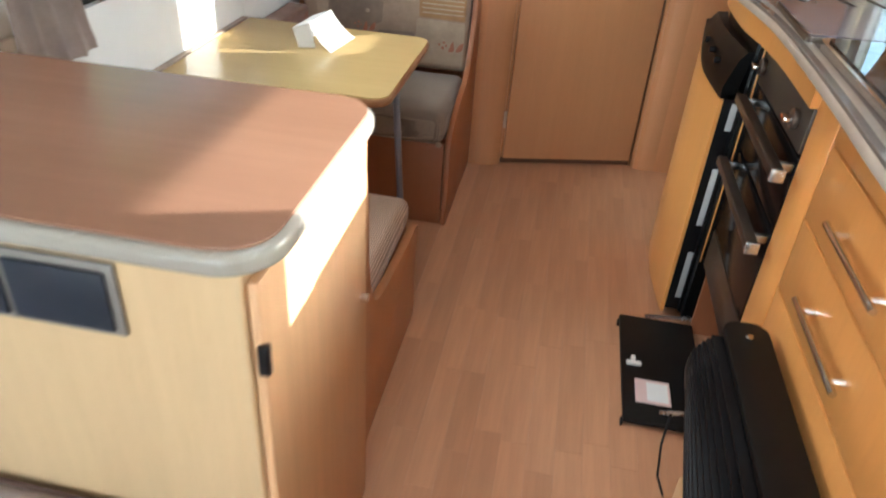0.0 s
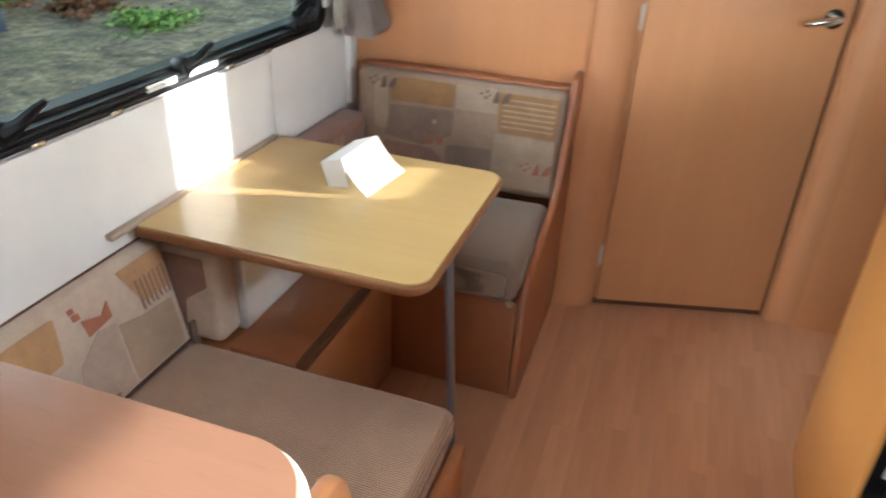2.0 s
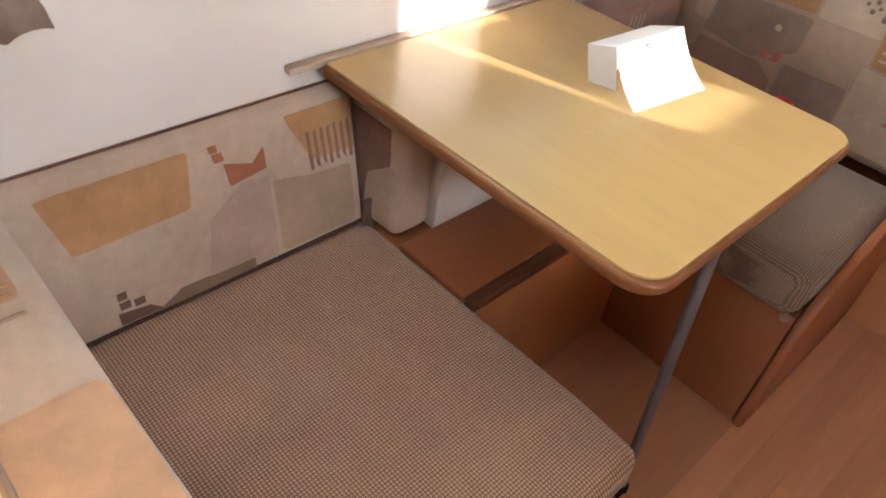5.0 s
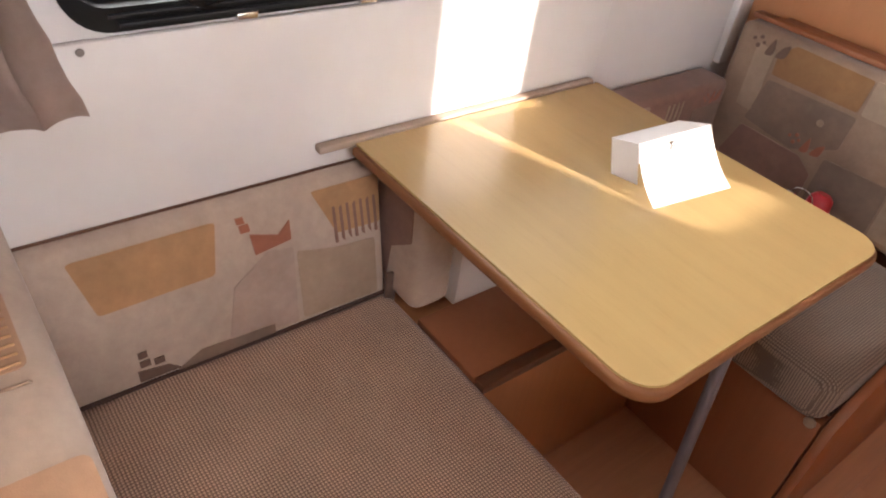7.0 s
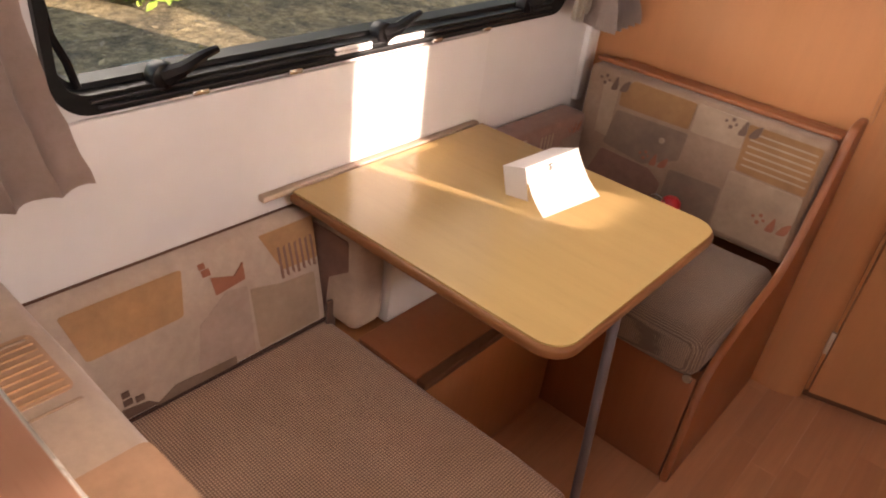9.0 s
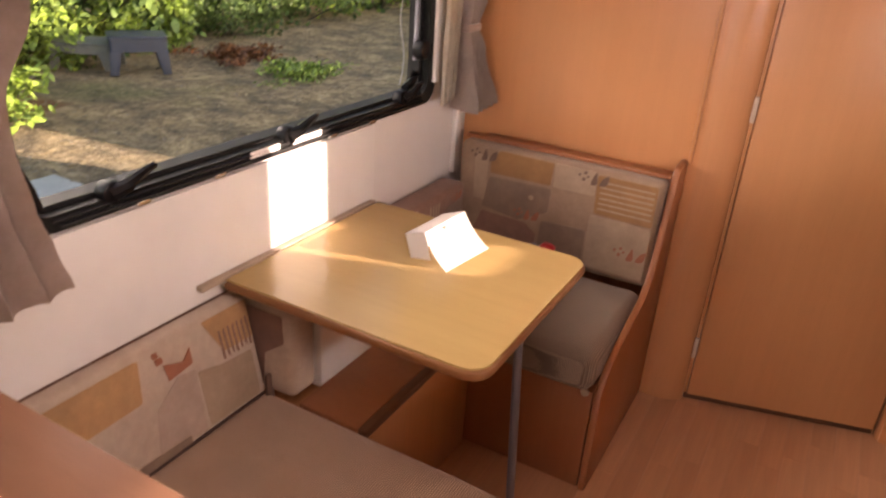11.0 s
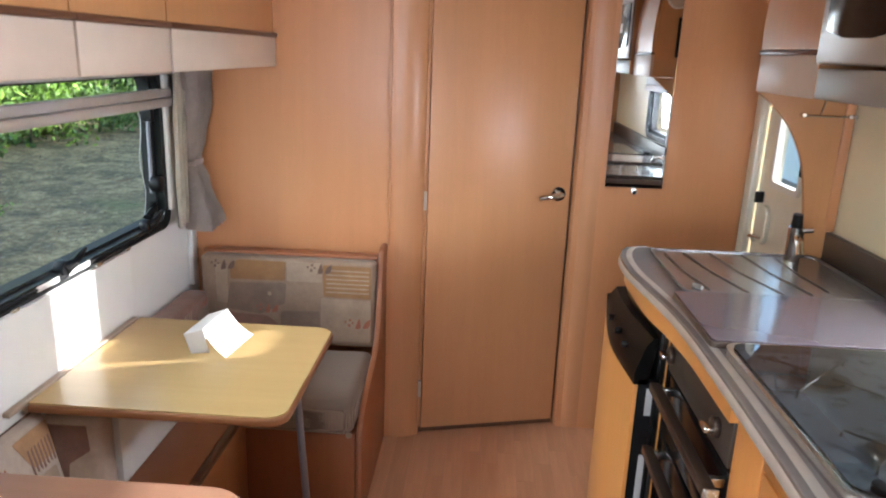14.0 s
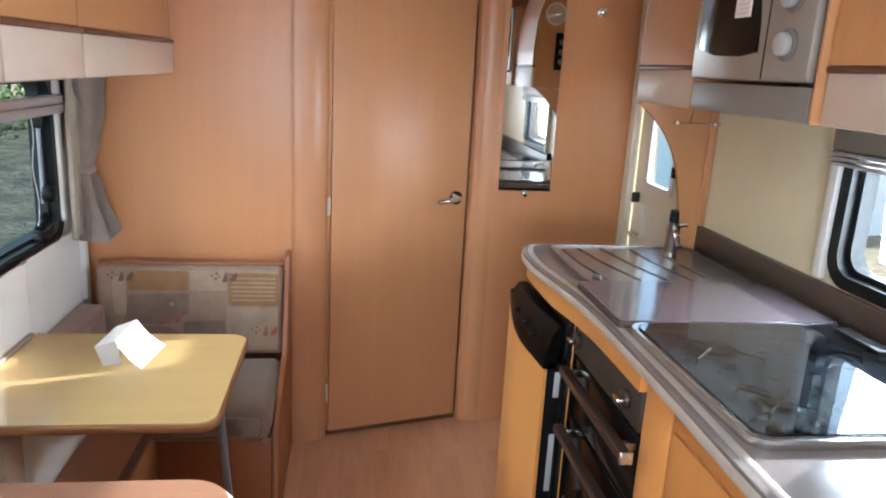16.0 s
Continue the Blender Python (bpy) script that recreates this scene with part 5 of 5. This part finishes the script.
# ---- front lounge behind the walk ----
for x0, x1, y1 in ((0.02, 0.7, -2.112), (1.42, 2.03, -2.72)):
    sb = thing("lounge_bench", ((x0 + x1) / 2, -3.4, 0), "lounge bench with grey-mauve cushion and brown piping", "bench", "lounge benches")
    part("base", box(x0, x1, -4.5, y1 - 0.02, 0, 0.345, 0.004), M_BENCH, sb)
    part("cushion", cushion(x0, x1 + 0.01, -4.5, y1, 0.346, 0.47, 0.03), M_CARPET, sb, "grey-mauve seat cushion")
    part("piping", tube([(x0 + 0.02, y1 - 0.008, 0.463), ((x0 + x1) / 2, y1 - 0.006, 0.467), (x1 - 0.01, y1 - 0.014, 0.463)], 0.006, 6), M_PIPING, sb, "dark brown piping")
fw = thing("window_3", (1.02, NEAR, 0.85), "wide front window with black seals", "window", kind="structure")
part("window_frame", frame_ring(round_rect(-0.0, RIGHT, 0.85, 1.6, 0.08, n), round_rect(0.08, RIGHT - 0.08, 0.90, 1.55, 0.06, n), "y", NEAR - 0.03, NEAR + 0.01), M_WINDOWBLACK, fw)
p_ = part("pane", box(0.05, RIGHT - 0.05, NEAR - 0.028, NEAR - 0.024, 0.88, 1.57), M_PANE, fw, smooth=False)
p_.visible_shadow = False
tpn = thing("tall_end_panel", (1.9, -2.64, 0), "tall curved beech panel at the kitchen's lounge end", "panel")
o = spline([(1.5, 0.0), (1.5, 0.95), (1.62, 1.05), (1.72, 1.25), (1.73, 1.5), (1.68, 1.75), (1.62, 1.945)], 5)
part("panel", prism(o + [(2.046, 1.945), (2.046, 0.0)], "y", -2.66, -2.635), M_LOCKER, tpn)

# ---- outside ----
M_GROUND, nt, p = material("leaf_litter_ground", (0.06, 0.05, 0.035), 0.95)
v = coords(nt, (1, 1, 1))
n1, n2, n3, n4 = noise_node(nt, v, 0.55, 4), noise_node(nt, v, 11.0, 6, 0.8), noise_node(nt, v, 0.9, 3), noise_node(nt, v, 2.2, 4)
c = ramp(nt, n2, [(0.34, (0.12, 0.1, 0.075)), (0.52, (0.33, 0.27, 0.2)), (0.7, (0.58, 0.5, 0.4))])
c = mix(nt, c, ramp(nt, n4, [(0.35, (0.5, 0.45, 0.4)), (0.7, (1.5, 1.3, 1.0))]), 1.0, "MULTIPLY")
c = mix(nt, c, (0.07, 0.11, 0.03), ramp(nt, n1, [(0.56, (0, 0, 0)), (0.74, (0.8, 0.8, 0.8))]))
c = mix(nt, c, (0.2, 0.09, 0.04), ramp(nt, n3, [(0.66, (0, 0, 0)), (0.74, (1, 1, 1))]))
nt.links.new(c, p.inputs["Base Color"])
bump(nt, p, n2, 1.0, 0.03)
GZ = -0.55
own = bmesh.new()
bmesh.ops.create_grid(own, x_segments=120, y_segments=120, size=40)
for vt in own.verts:
    far_ = max(0, -vt.co.x - 2.0)
    vt.co.z = GZ + 0.05 * noise.noise(vt.co * 0.8) + 0.03 * noise.noise(vt.co * 3.1) + min(1.2, 0.02 * far_)
solid("ground", own, M_GROUND, "dark leaf-littered garden ground with patches of grass", "ground", "structure")


def leaf_mat(name, base):
    m, nt, p = material(name, base, 0.55)
    g = nt.nodes.new("ShaderNodeNewGeometry")
    c = ramp(nt, g.outputs["Random Per Island"], [(0.0, shade(base, 0.45)), (0.6, base), (1.0, shade((base[0] * 1.3, base[1] * 1.2, base[2]), 1.5))])
    nt.links.new(c, p.inputs["Base Color"])
    p.inputs["Subsurface Weight"].default_value = 0.0
    return m


M_LEAF = leaf_mat("shrub_leaf", (0.21, 0.32, 0.065))
M_LEAF2 = leaf_mat("ivy_leaf", (0.1, 0.17, 0.05))
M_LEAF3 = leaf_mat("rust_leaf", (0.22, 0.08, 0.03))
M_BARK = plain("bark", (0.08, 0.06, 0.045), 0.9, var=0.3, scale=25, b=0.6, fine=60)


def shrub(x, y, z, rx, ry, rz, count, size, mat, seed, label, stems=5):
    rnd = random.Random(seed)
    sh = thing("shrub", (x, y, z), label, "shrub", "garden shrubs")
    own = bmesh.new()
    clumps = [(rnd.gauss(0, 0.45), rnd.gauss(0, 0.45), rnd.uniform(0.05, 1.0)) for _ in range(26)]
    verts, faces = [], []
    for _ in range(count):
        cx, cy, cz = rnd.choice(clumps)
        c = Vector((x + rx * (cx + rnd.gauss(0, 0.16)), y + ry * (cy + rnd.gauss(0, 0.16)), z + rz * max(0.0, cz + rnd.gauss(0, 0.12))))
        s = size * rnd.uniform(0.6, 1.4)
        m = Matrix.Rotation(rnd.uniform(0, 6.28), 3, "Z") @ Matrix.Rotation(rnd.uniform(-1.1, 1.1), 3, "X") @ Matrix.Rotation(rnd.uniform(-0.6, 0.6), 3, "Y")
        k = len(verts)
        for q in ((0, -1, 0), (0.5, -0.2, 0.1), (0.4, 0.4, 0.05), (0, 1, -0.15), (-0.4, 0.4, 0.05), (-0.5, -0.2, 0.1)):
            verts.append(c + m @ (Vector(q) * s))
        faces.append(tuple(range(k, k + 6)))
    own.free()
    me = bpy.data.meshes.new("leaves")
    org = ORIGIN[sh]
    me.from_pydata([tuple(q - org) for q in verts], [], faces)
    me.materials.append(mat)
    lv = new("leaves", me)
    lv.parent = sh
    ORIGIN[lv] = org
    for q in range(stems):
        a, b, h = clumps[q]
        part("stem", tube([(x + 0.1 * rx * a, y + 0.1 * ry * b, z - 0.05), (x + rx * a * 0.6, y + ry * b * 0.6, z + rz * h * 0.5), (x + rx * a, y + ry * b, z + rz * h)], [0.02, 0.014, 0.006], 6), M_BARK, sh)


def gz(x):
    return GZ + min(1.2, 0.02 * max(0, -x - 2.0))


rnd = random.Random(5)
for q in range(17):
    y = -2.0 + q * 1.15
    x = -8.3 + rnd.uniform(-0.6, 0.6)
    shrub(x, y, gz(x), 1.1, 1.1, 2.6 + rnd.uniform(-0.4, 0.8), 3000, 0.085, (M_LEAF, M_LEAF2)[q % 2], 20 + q, "leafy green garden shrub in the hedge", 4)
for x, y, rx, rz, cnt, m in ((-7.1, 2.6, 0.8, 0.9, 2600, M_LEAF), (-6.9, 4.4, 0.6, 0.8, 2200, M_LEAF), (-7.0, 5.9, 0.8, 0.7, 1800, M_LEAF2), (-7.3, 7.8, 1.0, 0.7, 1800, M_LEAF2), (-7.4, 10.5, 1.2, 1.3, 2400, M_LEAF), (-5.2, 1.3, 0.45, 0.45, 1300, M_LEAF), (-7.0, 13.0, 1.2, 1.0, 2000, M_LEAF2)):
    shrub(x, y, gz(x), rx, rx, rz, cnt, 0.05, m, int(100 + y * 7), "low ivy-like shrub at the garden's edge", 3)
shrub(-5.7, 4.9, gz(-5.7) - 0.02, 0.5, 0.5, 0.16, 1200, 0.035, M_LEAF3, 7, "heap of rust-coloured fallen leaves", 1)
shrub(-4.7, 4.7, gz(-4.7) - 0.02, 0.5, 0.7, 0.14, 1500, 0.03, M_LEAF, 8, "low tuft of green weeds", 1)



def tree(x, y, height, spread, count, seed):
    """A garden tree: tapered trunk, forking limbs and an uneven crown of single leaves."""
    rnd = random.Random(seed)
    z0 = gz(x)
    tr = thing("tree", (x, y, z0), "tall leafy green tree behind the garden hedge", "tree", "garden trees")
    part("trunk", tube([(x, y, z0 - 0.1), (x + 0.08, y - 0.05, z0 + height * 0.25), (x - 0.06, y + 0.06, z0 + height * 0.55), (x, y, z0 + height * 0.85)], [0.2, 0.16, 0.1, 0.03], 10), M_BARK, tr)
    tips = []
    for q in range(9):
        a = q * 2.4 + rnd.uniform(-0.4, 0.4)
        h = height * rnd.uniform(0.28, 0.7)
        r = spread * rnd.uniform(0.6, 1.0) * (1.1 - 0.6 * h / height)
        tip = Vector((x + r * math.cos(a), y + r * math.sin(a), z0 + h + height * 0.2))
        part("limb", tube([(x, y, z0 + h), (x + 0.5 * r * math.cos(a), y + 0.5 * r * math.sin(a), z0 + h + height * 0.12), tuple(tip)], [0.07, 0.045, 0.015], 6), M_BARK, tr)
        tips += [tip + Vector((rnd.gauss(0, 0.5), rnd.gauss(0, 0.5), rnd.gauss(0, 0.45))) for _ in range(5)]
    verts, faces = [], []
    for _ in range(count):
        c = rnd.choice(tips) + Vector((rnd.gauss(0, 0.3), rnd.gauss(0, 0.3), rnd.gauss(0, 0.26))) - Vector((x, y, z0))
        m = Matrix.Rotation(rnd.uniform(0, 6.28), 3, "Z") @ Matrix.Rotation(rnd.uniform(-1.2, 1.2), 3, "X")
        sz = rnd.uniform(0.06, 0.12)
        k = len(verts)
        verts += [tuple(c + m @ (Vector(q) * sz)) for q in ((0, -1, 0), (0.5, 0, 0.1), (0, 1, -0.1), (-0.5, 0, 0.1))]
        faces.append((k, k + 1, k + 2, k + 3))
    me = bpy.data.meshes.new("crown")
    me.from_pydata(verts, [], faces)
    me.materials.append(M_LEAF)
    cr = new("crown", me)
    cr.parent = tr
    ORIGIN[cr] = ORIGIN[tr]


for q, (x, y, h) in enumerate(((-9.6, 8.2, 7.5), (-10.2, 11.6, 8.5), (-9.8, 14.8, 8.0), (-10.6, 4.6, 7.0))):
    tree(x, y, h, 2.2, 5000, 60 + q)

# scattered leaves on the ground
verts, faces = [], []
rnd = random.Random(9)
for _ in range(9000):
    x, y = rnd.uniform(-8.5, -0.8), rnd.uniform(-3, 12)
    s = rnd.choice((0.008, 0.012, 0.016, 0.022, 0.034)) * rnd.uniform(0.8, 1.3)
    c = Vector((x, y, gz(x) + 0.05 * noise.noise(Vector((x, y, GZ)) * 0.8) + rnd.uniform(0.0, 0.04)))
    m = Matrix.Rotation(rnd.uniform(0, 6.28), 3, "Z") @ Matrix.Rotation(rnd.uniform(-0.5, 0.5), 3, "X")
    k = len(verts)
    for q in ((0, -1, 0), (0.5, 0, 0.1), (0, 1, 0), (-0.5, 0, 0.1)):
        verts.append(c + m @ (Vector(q) * s))
    faces.append((k, k + 1, k + 2, k + 3))
me = bpy.data.meshes.new("fallen_leaves")
me.from_pydata([tuple(q) for q in verts], [], faces)
me.materials.append(leaf_mat("fallen_leaf", (0.3, 0.23, 0.16)))
tagged(new("fallen_leaves", me), "scattered pale fallen leaves on the garden ground", "leaves", kind="stuff")


def stool(x, y, w, d, h, turn, mat, label):
    """A moulded step stool: top with rim, deep skirt and four flared slab legs."""
    z = gz(x)
    st = thing("garden_stool", (x, y, z), label, "stool", "garden stools")

    def put(bm):
        bm.transform(Matrix.Translation((x, y, z)) @ Matrix.Rotation(radians(turn), 4, "Z"))
        return bm
    part("top", put(prism(round_rect(-w / 2, w / 2, -d / 2, d / 2, 0.05), "z", h - 0.03, h, 0.01)), mat, st)
    part("skirt", put(frame_ring(round_rect(-w / 2 + 0.01, w / 2 - 0.01, -d / 2 + 0.01, d / 2 - 0.01, 0.04), round_rect(-w / 2 + 0.03, w / 2 - 0.03, -d / 2 + 0.03, d / 2 - 0.03, 0.03), "z", h * 0.6, h - 0.03)), mat, st)
    for a in (-1, 1):
        for b in (-1, 1):
            u0, u1 = a * (w / 2 - 0.13), a * (w / 2 + 0.012)
            v0 = b * (d / 2 - 0.035)
            part("leg", put(prism([(u0, h * 0.62), (a * (w / 2 - 0.008), h * 0.62), (u1, 0.0), (u1 - a * 0.09, 0.0)], "y", v0 - 0.022, v0 + 0.022, 0.004)), mat, st)


M_STOOL = plain("slate_blue_plastic", (0.06, 0.075, 0.115), 0.45, var=0.15)
M_STOOL2 = plain("weathered_grey_plastic", (0.2, 0.2, 0.19), 0.6, var=0.2)
stool(-5.95, 3.5, 0.62, 0.46, 0.42, 55, M_STOOL, "slate-blue plastic garden stool on the leaf litter")
stool(-6.5, 3.25, 0.66, 0.5, 0.3, 35, M_STOOL2, "weathered grey low garden table beside the stool")
sb_ = thing("paving_slab", (-3.4, 0.75, GZ), "pale grey concrete slab lying on the garden ground", "slab")
part("slab", box(-3.72, -3.2, 0.45, 0.92, GZ - 0.03, GZ + 0.06, 0.012), plain("pale_concrete", (0.5, 0.49, 0.47), 0.85, var=0.15, scale=9), sb_)

# pale building across the drive; position and height set to shade the garden
nb = thing("house", (8, 10, GZ), "white rendered building with grey framed windows", "house")
M_RENDER = plain("white_render", (0.82, 0.82, 0.81), 0.85, var=0.05, scale=3)
M_ROOFT = plain("grey_roof", (0.2, 0.19, 0.18), 0.8, var=0.15)
part("wall", box(6.0, 10.0, 6.6, 24.0, GZ, 2.7, 0.01), M_RENDER, nb, smooth=False)
part("roof", prism([(5.7, 2.68), (8.0, 3.9), (10.3, 2.68)], "y", 6.3, 24.3), M_ROOFT, nb, smooth=False)
for q in range(2):
    y = 7.0 + 8.0 * q
    w_ = part("window", box(5.96, 6.01, y, y + 1.1, -0.1, 0.9, 0.01), M_GREYBASE, nb, "grey framed window")
    part("pane", box(5.945, 5.965, y + 0.1, y + 1.0, 0.0, 0.8), M_HOBGLASS, w_, smooth=False)
part("plinth", box(5.97, 6.0, 6.6, 24.0, GZ, GZ + 0.25), M_GREYBASE, nb, smooth=False)

# ---- floor planks ----
rnd = random.Random(3)
meshes = {}
PW = 0.066
col = 0
x = 0.7
while x < 1.56:
    y = 0.35 - rnd.uniform(0, 0.35)
    start = 0.36
    while start > -2.75:
        L = rnd.choice((0.28, 0.34, 0.4, 0.46))
        if L not in meshes:
            meshes[L] = mesh_of("plank", box(-PW / 2 + 0.0001, PW / 2 - 0.0001, -L / 2 + 0.0001, L / 2 - 0.0001, -0.0058, 0.0, 0.0003, 1), M_PLANK)
        pk = new("plank", meshes[L])
        pk.location = (x + PW / 2, start - L / 2 - (0.1 if col % 2 else 0), 0.0)
        pk.parent = floor
        start -= L
    x += PW
    col += 1
rest = None
for x0, x1, y0, y1 in ((0.0, 0.6995, -4.55, BACK - 0.03), (0.7, 1.58, -4.55, -3.3), (1.5805, 2.05, -4.55, BACK - 0.03), (0.7, 1.58, 0.37, BACK - 0.03)):
    rest = box(x0, x1, y0, y1, -0.0058, -0.0008, 0, bm=rest)
part("floor_rest", rest, M_PLANK, floor, smooth=False)
